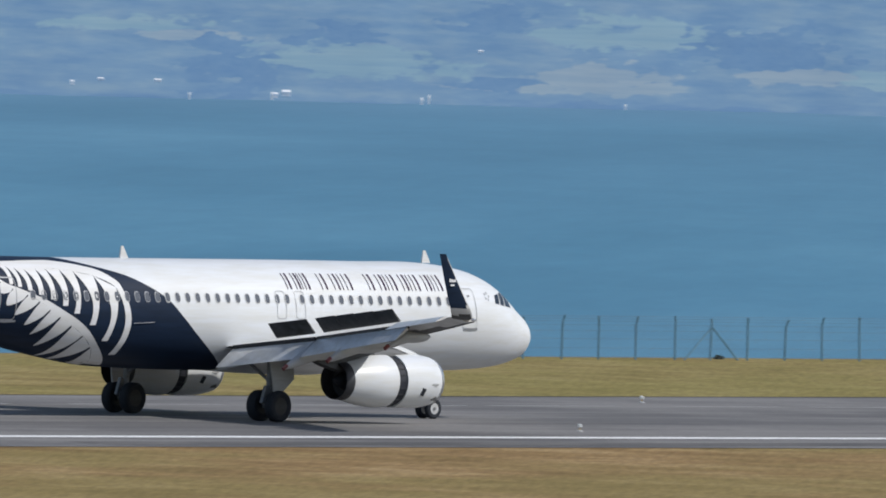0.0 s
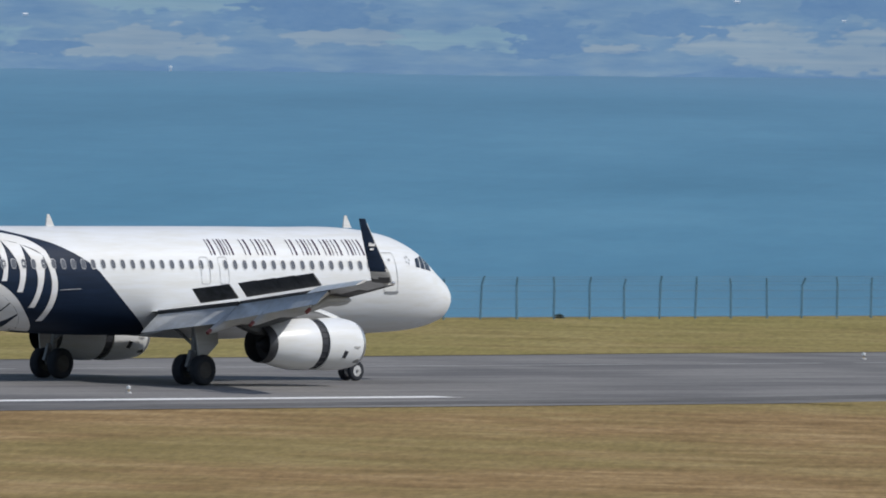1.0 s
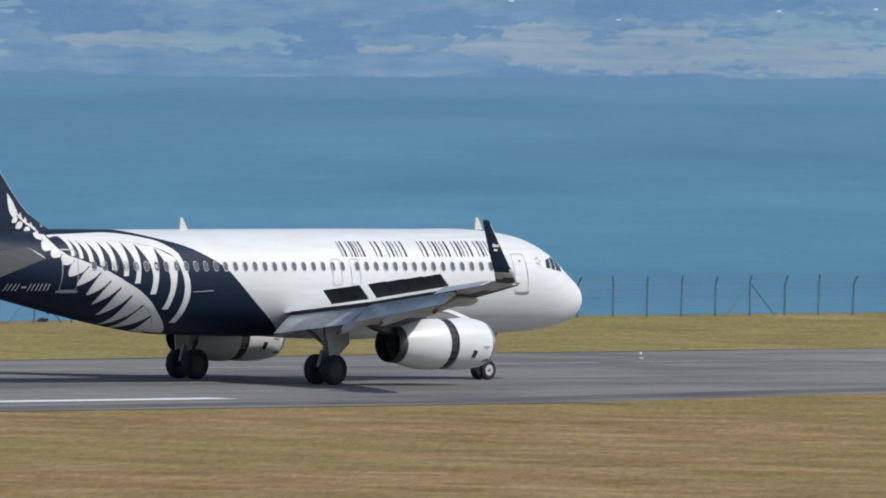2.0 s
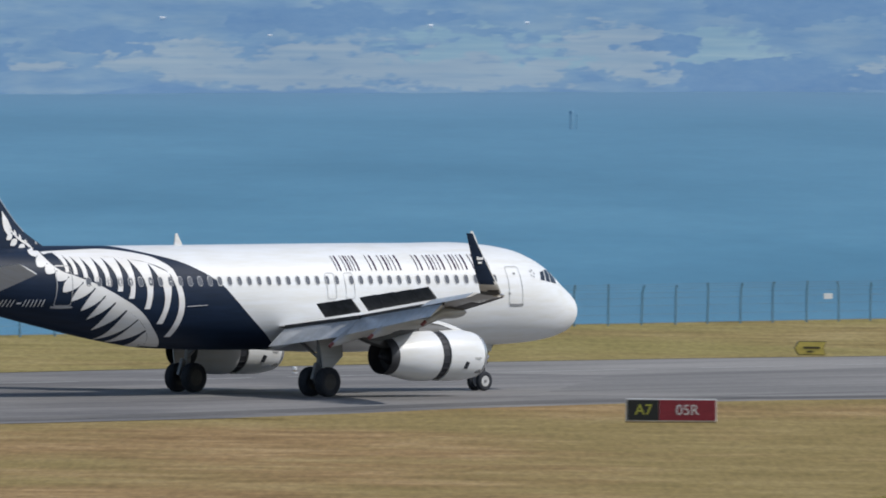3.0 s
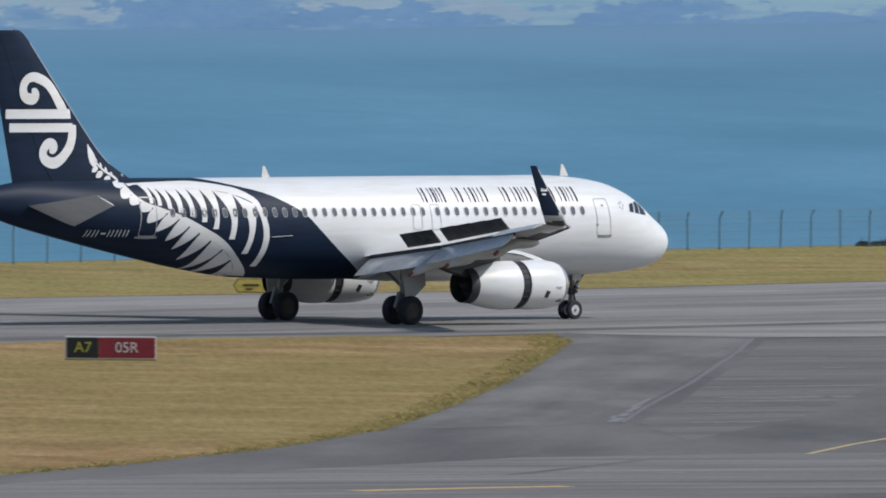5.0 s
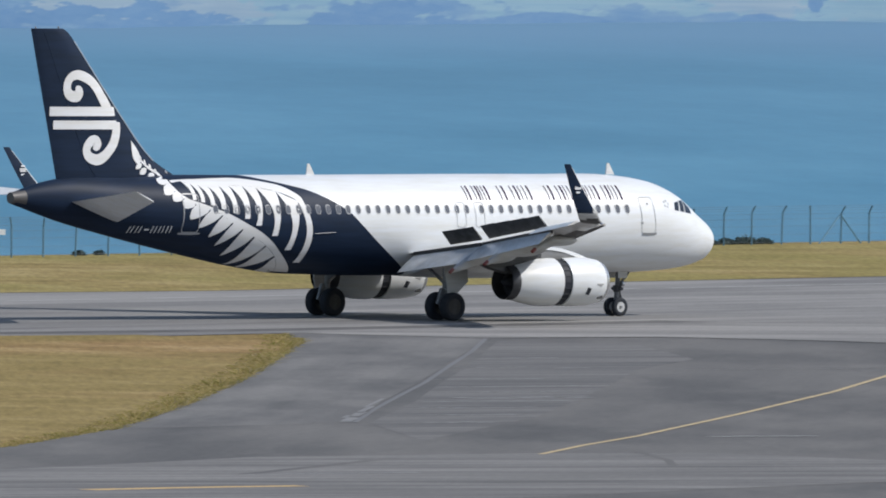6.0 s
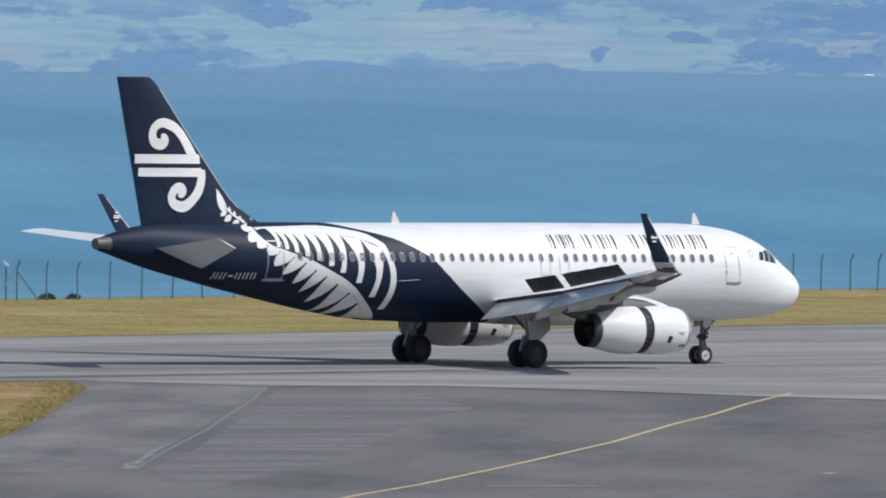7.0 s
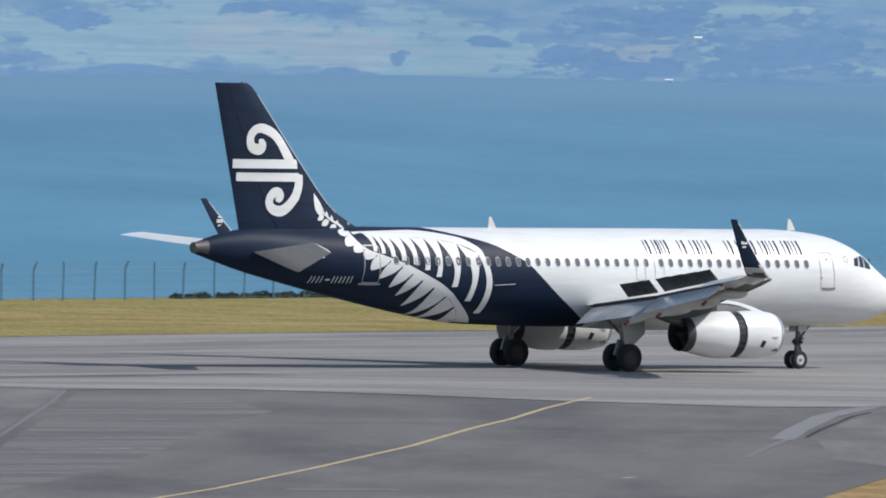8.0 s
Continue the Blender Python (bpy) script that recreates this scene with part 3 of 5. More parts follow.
def fence():
    root = new("fence")
    root.location = (620, FENCE_Y, 0)
    tagged(root, "tall chain-link security fence with cranked posts and barbed wire", "fence")
    first = 637.66 - 620
    post = rod((0, 0, -0.1), (0, 0, 1.55), 0.042, 8)
    rod((0, 0, 1.54), (-0.16, -0.2, 1.9), 0.036, 8, bm=post)
    me = part("post", post, POST, root).data
    bpy.data.objects["post"].location = (first, 0, 0)
    rng = random.Random(2)
    for k in range(1, 112):
        ob = new("post", me)
        ob.parent = root
        ob.location = (first + k * PITCH + rng.uniform(-0.06, 0.06), rng.uniform(-0.04, 0.04), rng.uniform(-0.1, 0.05))
        ob.rotation_euler = (rng.uniform(-0.03, 0.03), rng.uniform(-0.03, 0.03), rng.uniform(-0.5, 0.5))
    for k in (16, 36, 56, 76, 96):
        for s in (-1, 1):
            bm = rod((first + k * PITCH + s * 0.05, 0, 1.42), (first + (k + s * 0.72) * PITCH, 0, 0.0), 0.036, 8)
            part("brace", bm, POST, root)
    end = first + 111 * PITCH
    for z, y in ((0.12, 0.02), (0.5, 0.02), (0.9, 0.02), (1.25, 0.02), (1.5, 0.02), (1.66, -0.07), (1.77, -0.13), (1.88, -0.19)):
        part("wire", rod((first, y, z), (end, y, z), 0.006, 5), WIRE, root)
    # chain-link mesh, woven from crossed wires
    verts, faces = [], []
    step, top = 0.2, 1.5
    n = int((end - first) / step)
    for k in range(n):
        for s in (-1, 1):
            x0, x1, w = first + k * step, first + k * step + s * top * 0.6, 0.0022
            o = len(verts)
            verts += [(x0 - w, 0.03, 0.03), (x0 + w, 0.03, 0.03), (x1 + w, 0.03, top), (x1 - w, 0.03, top)]
            faces.append((o, o + 1, o + 2, o + 3))
    me = bpy.data.meshes.new("chain_link")
    me.from_pydata(verts, [], faces)
    me.materials.append(WIRE)
    ob = new("chain_link", me)
    ob.parent = root
    tagged(ob, "fine galvanised chain-link mesh", kind="stuff")


fence()


def bush(px, py, size, seed):
    rng = random.Random(seed)
    verts, faces = [], []
    for k in range(420):
        a, r, h = rng.uniform(0, 6.28), size * math.sqrt(rng.random()), rng.random()
        p = Vector((r * math.cos(a) * 1.5, r * math.sin(a), h * size * 0.75 * math.sqrt(max(0, 1 - (r / size) ** 2)) + 0.02))
        o = len(verts)
        for _ in range(3):
            verts.append(tuple(p + Vector((rng.gauss(0, 0.07), rng.gauss(0, 0.07), rng.gauss(0, 0.06)))))
        faces.append((o, o + 1, o + 2))
    me = bpy.data.meshes.new("shore_bush")
    me.from_pydata(verts, [], faces)
    me.materials.append(LEAF)
    ob = new("shore_bush", me)
    ob.location = (px, py, 0)
    tagged(ob, "low dark scrubby bush beside the fence", "bush", "bushes along the fence")


LEAF = shader("bush_leaf", (0.06, 0.09, 0.085), 0.9, 0, 0.1)[0]
for k, (px, size) in enumerate(((782.4, 0.5), (784.5, 0.35), (809.4, 0.45), (811.6, 0.55), (814.0, 0.5), (816.6, 0.65), (819, 0.5), (822, 0.8), (767.6, 0.35), (769.2, 0.3), (680, 0.16), (700, 0.14), (810.5, 0.36), (815.3, 0.42), (817.8, 0.34), (820.4, 0.6), (813.0, 0.36), (818.4, 0.5), (823.6, 0.55))):
    bush(px, 576.6, size * 0.62, 40 + k)


# ---- signs and lights ----
def lettering(text, size, at, material, parent, name):
    cu = bpy.data.curves.new(name, "FONT")
    cu.body, cu.size, cu.extrude, cu.align_x, cu.align_y = text, size, 0.006, "CENTER", "CENTER"
    cu.offset = 0.004
    ob = new(name, cu)
    me = bpy.data.meshes.new_from_object(ob.evaluated_get(bpy.context.evaluated_depsgraph_get()))
    bpy.data.objects.remove(ob)
    bpy.data.curves.remove(cu)
    me.materials.clear()
    me.materials.append(material)
    out = new(name, me)
    out.parent = parent
    out.matrix_local = Matrix.Translation(at) @ pose(0, 0, 0, 90, 0, 0)
    return out


def face_paint(name, colour):
    m, t, b = shader(name, colour, 0.45)
    n = grain(t, coords(t, (1, 1, 3)), 2.5, 5)
    t.links.new(ramp(t, n, [(0.3, tuple(c * 0.75 for c in colour)), (0.7, colour)]), b.inputs["Base Color"])
    return m


def guidance_sign():
    root = new("taxiway_sign")
    root.matrix_world = pose(611.8, 470.6, -0.17, 0, 0, -50)
    tagged(root, "black and red illuminated taxiway sign standing on the grass", "sign")
    part("cabinet", block((3.42, 0.3, 0.86), (0, 0, 0.63), 0.03), face_paint("sign_case", (0.55, 0.55, 0.55)), root, "white metal sign case")
    part("location_panel", block((1.18, 0.02, 0.76), (-1.07, -0.158, 0.63), 0.006), face_paint("sign_black", (0.012, 0.014, 0.016)), root, "black panel with yellow letters")
    part("holding_panel", block((2.13, 0.02, 0.76), (0.6, -0.158, 0.63), 0.006), face_paint("sign_red", (0.28, 0.022, 0.04)), root, "dark red panel with white letters")
    lettering("A7", 0.56, (-1.05, -0.172, 0.63), shader("sign_yellow", (0.4, 0.4, 0.06), 0.5)[0], root, "yellow_letters")
    lettering("05R", 0.55, (0.6, -0.172, 0.63), shader("sign_white", (0.62, 0.58, 0.58), 0.5)[0], root, "white_letters")
    part("plinth", block((3.46, 0.36, 0.06), (0, 0, 0.19), 0.02), face_paint("plinth_concrete", (0.34, 0.27, 0.15)), root, "dusty concrete plinth")


def exit_sign():
    root = new("direction_sign")
    root.matrix_world = pose(704.6, 534.4, 0, 0, 0, -46)
    tagged(root, "small yellow direction sign on the far grass", "sign")
    yellow, ink = face_paint("direction_yellow", (0.62, 0.5, 0.12)), shader("sign_ink", (0.06, 0.05, 0.02), 0.5)[0]

    def arrow(name, grow, y0, y1, mat, label):
        shape = [(-0.7, 0.31), (-0.52, 0.58), (0.62, 0.58), (0.52, 0.31), (0.62, 0.04), (-0.52, 0.04)]
        rings = [[(px + math.copysign(grow, px), y, pz + grow * (1 if pz > 0.4 else -1 if pz < 0.2 else 0)) for px, pz in shape] for y in (y0, y1)]
        part(name, loft(rings), mat, root, label)
    arrow("cabinet", 0.03, -0.08, 0.1, ink, "dark edged case pointing to one side")
    arrow("panel", 0.0, -0.11, -0.06, yellow, "yellow arrow shaped face")
    part("bar", block((0.72, 0.02, 0.1), (0.02, -0.117, 0.33), 0.004), ink, root, "dark unreadable bar")
    part("bar", block((0.3, 0.02, 0.07), (-0.05, -0.117, 0.16), 0.004), ink, root, "dark unreadable bar")
    for px in (-0.4, 0.4):
        part("leg", block((0.05, 0.05, 0.1), (px, 0, 0.03)), GREY, root)


def board(px, py, z):
    """A small white notice on the fence."""
    root = new("notice_board")
    root.matrix_world = pose(px, py - 0.12, z, 0, 0, -40)
    tagged(root, "small white notice fixed to the fence", "notice")
    part("panel", block((0.42, 0.02, 0.26), (0, 0, 0), 0.004), HOUSE, root)


def edge_light(px, py):
    root = new("runway_light")
    root.location = (px, py, 0.006)
    root.scale = (0.8, 0.8, 0.8)
    tagged(root, "low white runway edge light", "light", "runway edge lights")
    part("base", turned([(0, 0.14), (0.05, 0.14), (0.07, 0.06)], 12, "z"), PALE, root)
    part("stem", rod((0, 0, 0.06), (0, 0, 0.2), 0.035), YELLOW, root)
    part("lens", turned([(0.2, 0.06), (0.22, 0.09), (0.32, 0.085), (0.36, 0.03)], 12, "z"), shader("light_lens", (0.8, 0.82, 0.82), 0.2)[0], root)


guidance_sign()
exit_sign()
board(759.4, 575.1, 1.2)


def fence_gear():
    """A white dish and a camera on poles behind the fence."""
    white = shader("gear_white", (0.85, 0.86, 0.87), 0.4)[0]
    root = new("dish_aerial")
    root.matrix_world = pose(776.6, 576.2, 0, 0, 0, -52)
    tagged(root, "small white dish on a dark leaning pole by the fence", "aerial")
    part("pole", rod((-0.45, 0, 0), (0.1, 0, 1.3), 0.035), POST, root)
    part("dish", turned([(-0.06, 0.05), (-0.05, 0.2), (0.0, 0.2), (0.04, 0.06)], 20, "y", at=(0, -0.08, 1.25)), white, root, "round white dish")
    root = new("camera_pole")
    root.matrix_world = pose(778.3, 576.0, 0, 0, 0, -52)
    tagged(root, "dark pole with a white camera head by the fence", "camera")
    part("pole", rod((0, 0, 0), (0, 0, 1.6), 0.05), POST, root)
    part("head", block((0.16, 0.3, 0.16), (0, -0.05, 1.68), 0.04), white, root, "white camera head")
    part("bracket", rod((0, 0, 1.6), (-0.14, 0, 1.9), 0.03), white, root)


fence_gear()
for px in (520, 580):
    edge_light(px - 0.1, 498.4)
for px in (572, 616.3, 659):
    edge_light(px, 526.5)


def blades():
    """Loose grass tufts along the taxiway edge."""
    rng = np.random.default_rng(5)
    n = 2600
    py = rng.uniform(382, 483, n)
    left = np.interp(py, (382, 385, 388, 393, 400.6, 410.8, 426.5, 447, 469, 478, 480.5, 484), (474, 486, 496, 511, 529.4, 549, 574, 605.5, 638, 651, 653.5, 658)) + 0.1
    px = left - 2.4 * rng.random(n) ** 2.2
    n = len(px)
    tall = rng.uniform(0.015, 0.07, n) * (1 + 1.6 * np.clip(np.sin(px * 0.9) + np.sin(px * 0.37 + 2), 0, 2) * (left - px < 1.5))
    verts = np.empty((n, 3, 3, 3))
    for k in range(3):
        ox, oy = rng.normal(0, 0.07, n), rng.normal(0, 0.07, n)
        a = rng.uniform(0, np.pi, n)
        w = rng.uniform(0.03, 0.08, n)
        verts[:, k, 0] = np.stack([px + ox - w * np.cos(a), py + oy - w * np.sin(a), np.zeros(n)], 1)
        verts[:, k, 1] = np.stack([px + ox + w * np.cos(a), py + oy + w * np.sin(a), np.zeros(n)], 1)
        verts[:, k, 2] = np.stack([px + ox * 2 + rng.normal(0, 0.2, n), py + oy * 2 + rng.normal(0, 0.25, n), tall], 1)
    me = bpy.data.meshes.new("grass_tufts")
    me.from_pydata(verts.reshape(-1, 3).tolist(), [], np.arange(n * 9).reshape(-1, 3).tolist())
    me.materials.append(STRAW)
    tagged(new("grass_tufts", me), "dry straw coloured grass tufts", "grass", kind="stuff")


blades()


# ---- the airliner: x forward, y to its left, z up, from the ground under the main gear ----
airliner = new("airliner")
tagged(airliner, "white jet airliner, black tail with white fern, spoilers raised", "airplane")

TAIL_END, NOSE_TIP = -19.95, 17.82


def smooth_table(us, vs):
    """A smooth curve through a short table."""
    us, vs = np.array(us), np.array(vs)
    slope = np.gradient(vs, us)

    def at(u):
        u = min(max(u, us[0]), us[-1])
        i = min(max(int(np.searchsorted(us, u)) - 1, 0), len(us) - 2)
        h = us[i + 1] - us[i]
        t = (u - us[i]) / h
        return float((2 * t**3 - 3 * t**2 + 1) * vs[i] + (t**3 - 2 * t**2 + t) * h * slope[i] + (3 * t**2 - 2 * t**3) * vs[i + 1] + (t**3 - t**2) * h * slope[i + 1])
    return at


crown = smooth_table((-19.95, -19.1, -18.2, -14, -11.5, -9, 8, 11.8, 13.15, 14.41, 15.67, 16.4, 17.1), (5.24, 5.50, 5.70, 5.89, 5.94, 5.93, 5.93, 5.9, 5.78, 5.53, 4.98, 4.47, 4.02))
keel = smooth_table((-19.95, -17.6, -15.2, -11.9, -8.27, -6.4, -4.2, 8, 11.8, 13.15, 14.41, 15.67, 16.5, 17.1), (4.75, 4.06, 3.51, 2.83, 2.17, 1.92, 1.83, 1.83, 1.83, 1.83, 1.88, 1.98, 2.12, 2.3))
girth = smooth_table((-19.95, -17.6, -15.2, -11.9, -8.3, -5, 9, 11.8, 13.15, 14.41, 15.67, 16.5, 17.1), (0.22, 0.66, 1.06, 1.55, 1.9, 1.975, 1.975, 1.975, 1.94, 1.8, 1.5, 1.2, 0.96))


def section(u):
    """Centre height, half height and half width of the hull."""
    if u > 17.1:
        s = max(0.0, (NOSE_TIP - u) / 0.72)
        top, low, wide = 3.2 + 0.82 * s**0.56, 3.2 - 0.9 * s**0.5, 0.96 * s**0.52
    else:
        top, low, wide = crown(u), keel(u), girth(u)
    return (top + low) / 2, (top - low) / 2, wide


def hull(u, phi, off=0.0):
    """A point of the hull: phi in radians, 0 at the right side, +90 degrees at the crown."""
    zc, rz, w = section(u)
    return Vector((u, -(w + off) * math.cos(phi), zc + (rz + off) * math.sin(phi)))


def on_side(u, z, off=0.012, side=1):
    """The point of the right (side 1) or left hull at a height."""
    zc, rz, w = section(u)
    s = max(-0.995, min(0.995, (z - zc) / rz))
    p = hull(u, math.asin(s), off)
    return Vector((p.x, p.y * side, p.z))


black_edge = smooth_table((1.7, 2.32, 3.14, 3.87, 4.52, 4.99, 5.38, 5.65, 5.9, 6.0), (0.85, -0.5, -1.96, -2.93, -3.71, -4.6, -5.63, -6.83, -8.0, -8.4))


def split_at(phi):
    u = -3.0
    for _ in range(30):
        zc, rz, w = section(u)
        u = 0.5 * u + 0.5 * black_edge(zc + rz * math.sin(phi))
    return u


def hull_skin():
    n = 72
    angles = [2 * math.pi * k / n for k in range(n)]
    cut = [split_at(a) for a in angles]
    fore = [1 - (1 - k / 75) ** 1.9 for k in range(76)]
    rings = [[tuple(hull(c + (NOSE_TIP - 0.0005 - c) * s, a)) for a, c in zip(angles, cut)] for s in fore]
    part("fuselage", loft(rings, caps=False), WHITE, airliner, "glossy white forward hull", smooth=True)
    rings = [[tuple(hull(TAIL_END + (c - TAIL_END) * k / 45, a)) for a, c in zip(angles, cut)] for k in range(46)]
    part("rear_fuselage", loft(rings, caps=False), BLACK, airliner, "glossy black rear hull", smooth=True)
    zc, rz, w = section(TAIL_END)
    bm = turned([(TAIL_END - 0.12, 0.16), (TAIL_END - 0.12, 0.23), (TAIL_END + 0.12, 0.27), (TAIL_END + 0.5, 0.36), (TAIL_END + 0.52, 0.2)], 24, at=(0, 0, zc + 0.02))
    part("exhaust_ring", bm, shader("tail_cone_metal", (0.1, 0.095, 0.093), 0.5, 0.3)[0], airliner, "bare metal exhaust ring at the tail end", smooth=True)
    rings = []
    for k in range(25):
        s = k / 24
        u = 8.2 - 7.7 * s
        b = math.sin(math.pi * min(1, s * 1.25 if s < 0.4 else 0.5 + (s - 0.4) * 0.55)) ** 0.6
        rings.append([(u, (1.55 + 0.55 * b) * math.cos(a), 2.3 + (0.3 + 0.38 * b) * math.sin(a) * (1 if math.sin(a) < 0 else 0.9)) for a in [2 * math.pi * j / 32 for j in range(32)]])
    part("belly_fairing", loft(rings), WHITE, airliner, smooth=True)


hull_skin()


def ribbon(left, right, material, name, parent, label="", across=4, off=0.012):
    """A decal on the right hull between two edges given as (u, z) points."""
    rings = []
    for (ua, za), (ub, zb) in zip(left, right):
        rings.append([tuple(on_side(ua + (ub - ua) * j / across, za + (zb - za) * j / across, off)) for j in range(across + 1)])
    return part(name, loft(rings, closed=False), material, parent, label, smooth=True)


def along(points, n):
    """n points spread evenly over a polyline, smoothed."""
    p = np.array(points, float)
    d = np.concatenate([[0], np.cumsum(np.hypot(*np.diff(p, axis=0).T))])
    t = np.linspace(0, d[-1], n)
    fx, fz = smooth_table(d, p[:, 0]), smooth_table(d, p[:, 1])
    return [(fx(a), fz(a)) for a in t]


def fern():
    # blade along the stem, notched where the lower leaves part
    stem = [(-12.36, 5.9), (-12.4, 5.61), (-12.24, 5.29), (-11.85, 5.0), (-11.28, 4.82), (-10.57, 4.59), (-10.03, 4.42), (-9.5, 4.19), (-8.89, 3.91), (-8.28, 3.63), (-7.63, 3.24), (-6.98, 2.76), (-5.75, 1.95)]
    notch = [(-12.74, 5.81), (-12.65, 5.57), (-12.39, 5.28), (-12.04, 5.01), (-11.51, 4.77), (-10.82, 4.55), (-10.25, 4.32), (-9.74, 4.01), (-9.21, 3.75), (-8.58, 3.44), (-7.86, 3.07), (-7.2, 2.63), (-6.5, 1.99)]
    ribbon(along(stem, 49), along(notch, 49), FERN, "fern_stem", airliner, "white fern stem on the black hull")
    tips = [(-12.98, 5.62), (-12.93, 5.16), (-12.58, 4.89), (-12.08, 4.6), (-11.8, 4.15), (-11.36, 3.8), (-10.78, 3.43), (-10.31, 3.08), (-9.72, 2.65), (-8.97, 2.25), (-8.32, 2.12), (-7.23, 1.95)]
    for k, tip in enumerate(tips):
        a, b, t = Vector(notch[k]), Vector(notch[k + 1]), Vector(tip)
        mid, half = (a + b) / 2, (b - a) / 2
        bluff = max(0.0, 1 - k / 7)
        left, right = [], []
        for j in range(19):
            s = j / 18
            c = mid + (t - mid) * s
            h = (0.97 if j == 0 else 0.86 + (0.3 * bluff + 0.1) * math.sin(math.pi * s) * (1 - s)) * max(0.0, 1 - s ** (1.7 + 1.6 * bluff)) ** (0.75 - 0.2 * bluff)
            left.append(tuple(c - half * h))
            right.append(tuple(c + half * h))
        ribbon(left, right, FERN, "fern_leaf", airliner, "broad white fern leaf", off=0.014)
    # white band under the crown from which thin curved leaves hang to the stem
    outer = [(-12.34, 5.72), (-11.73, 5.75), (-10.99, 5.77), (-9.91, 5.8), (-8.98, 5.81), (-8.2, 5.75), (-7.45, 5.64), (-6.7, 5.47), (-6.27, 5.24), (-6.0, 5.03), (-5.9, 4.7)]
    apex = [(-11.8, 5.68), (-11.43, 5.59), (-11.07, 5.54), (-10.61, 5.49), (-10.04, 5.5), (-9.51, 5.51), (-8.82, 5.5), (-8.16, 5.43), (-7.22, 5.28), (-6.25, 4.87)]
    ribbon(along(outer, 41), along([(-12.3, 5.62)] + apex + [(-5.98, 4.6)], 41), FERN, "fern_band", airliner, "white band along the top of the fern")
    ends = [(-11.54, 4.93), (-11.15, 4.84), (-10.68, 4.72), (-10.17, 4.56), (-9.6, 4.4), (-9.02, 4.17), (-8.44, 3.89), (-7.57, 3.47), (-6.71, 2.88), (-5.92, 2.36)]
    for k, (ue, ze) in enumerate(ends):
        a = Vector(apex[k])
        b = Vector(apex[k + 1]) if k < 9 else Vector((-5.9, 4.75))
        thin = 0.09 + 0.008 * k
        bow = (0.14 if k < 9 else 0.02) * (a.y - ze)
        lean = 0.0 if k < 9 else 0.2
        left, right = [], []
        for j in range(19):
            s = j / 18
            left.append((a.x + (ue - thin - a.x) * s + (bow + lean) * math.sin(math.pi * s), a.y + (ze - a.y) * s))
            right.append((b.x + (ue + thin - b.x) * s + (0.03 + lean) * math.sin(math.pi * s), b.y + (ze - b.y) * s))
        ribbon(left, right, FERN, "fern_leaf", airliner, "thin white curved fern leaf", across=3, off=0.014)


fern()


def window_row():
    oval = [(0.115 * math.copysign(abs(math.cos(a)) ** 0.75, math.cos(a)), 0.165 * math.copysign(abs(math.sin(a)) ** 0.8, math.sin(a))) for a in [2 * math.pi * k / 20 for k in range(20)]]

    def shape(u, z, grow, off, side):
        ring = [on_side(u + du * grow, z + dz * grow, off, side) for du, dz in oval]
        return ring
    for side in (1, -1):
        u = 11.57
        while u > -11.0:
            z = 4.505 + 0.002 * (11.57 - u)
            outer, inner = shape(u, z, 1.22, 0.008, side), shape(u, z, 1.0, 0.02, side)
            dark = part("cabin_window", loft([[tuple(p) for p in shape(u, z, 1.0, 0.014, side)], [tuple(p) for p in shape(u, z, 0.5, 0.014, side)]]), GLASS, airliner)
            frame_ring = loft([[tuple(p) for p in outer], [tuple(p) for p in inner]], caps=False)
            part("window_frame", frame_ring, SURROUND if u < -4 else PALE, dark)
            u -= 0.5335
            if abs(u - 3.05) < 0.27 or abs(u - 2.0) < 0.2:
                u -= 0.28


window_row()


def outline(points, width, material, name, parent, label="", off=0.016, side=1):
    """A thin closed line on the hull, from (u, z) corners."""
    n = len(points)
    cu, cz = sum(p[0] for p in points) / n, sum(p[1] for p in points) / n
    rings = [[], []]
    for u, z in points:
        d = Vector((u - cu, z - cz)).normalized() * width
        rings[0].append(tuple(on_side(u, z, off, side)))
        rings[1].append(tuple(on_side(u - d.x, z - d.y, off + 0.003, side)))
    return part(name, loft(rings, caps=False), material, parent, label)


def rounded(u, z, w, h, r=0.12):
    pts = []
    for cx, cz, a0 in ((1, 1, 0), (-1, 1, 90), (-1, -1, 180), (1, -1, 270)):
        for k in range(5):
            a = radians(a0 + 22.5 * k)
            pts.append((u + cx * (w / 2 - r) + r * math.cos(a), z + cz * (h / 2 - r) + r * math.sin(a)))
    # straight runs
    out = []
    for p, q in zip(pts, pts[1:] + pts[:1]):
        m = max(1, int(math.dist(p, q) / 0.15))
        out += [(p[0] + (q[0] - p[0]) * j / m, p[1] + (q[1] - p[1]) * j / m) for j in range(m)]
    return out


SEAM = shader("door_seam", (0.42, 0.43, 0.44), 0.5)[0]
SILL = shader("door_sill", (0.22, 0.23, 0.24), 0.4)[0]
SILVER = shader("door_rim", (0.32, 0.33, 0.35), 0.4)[0]


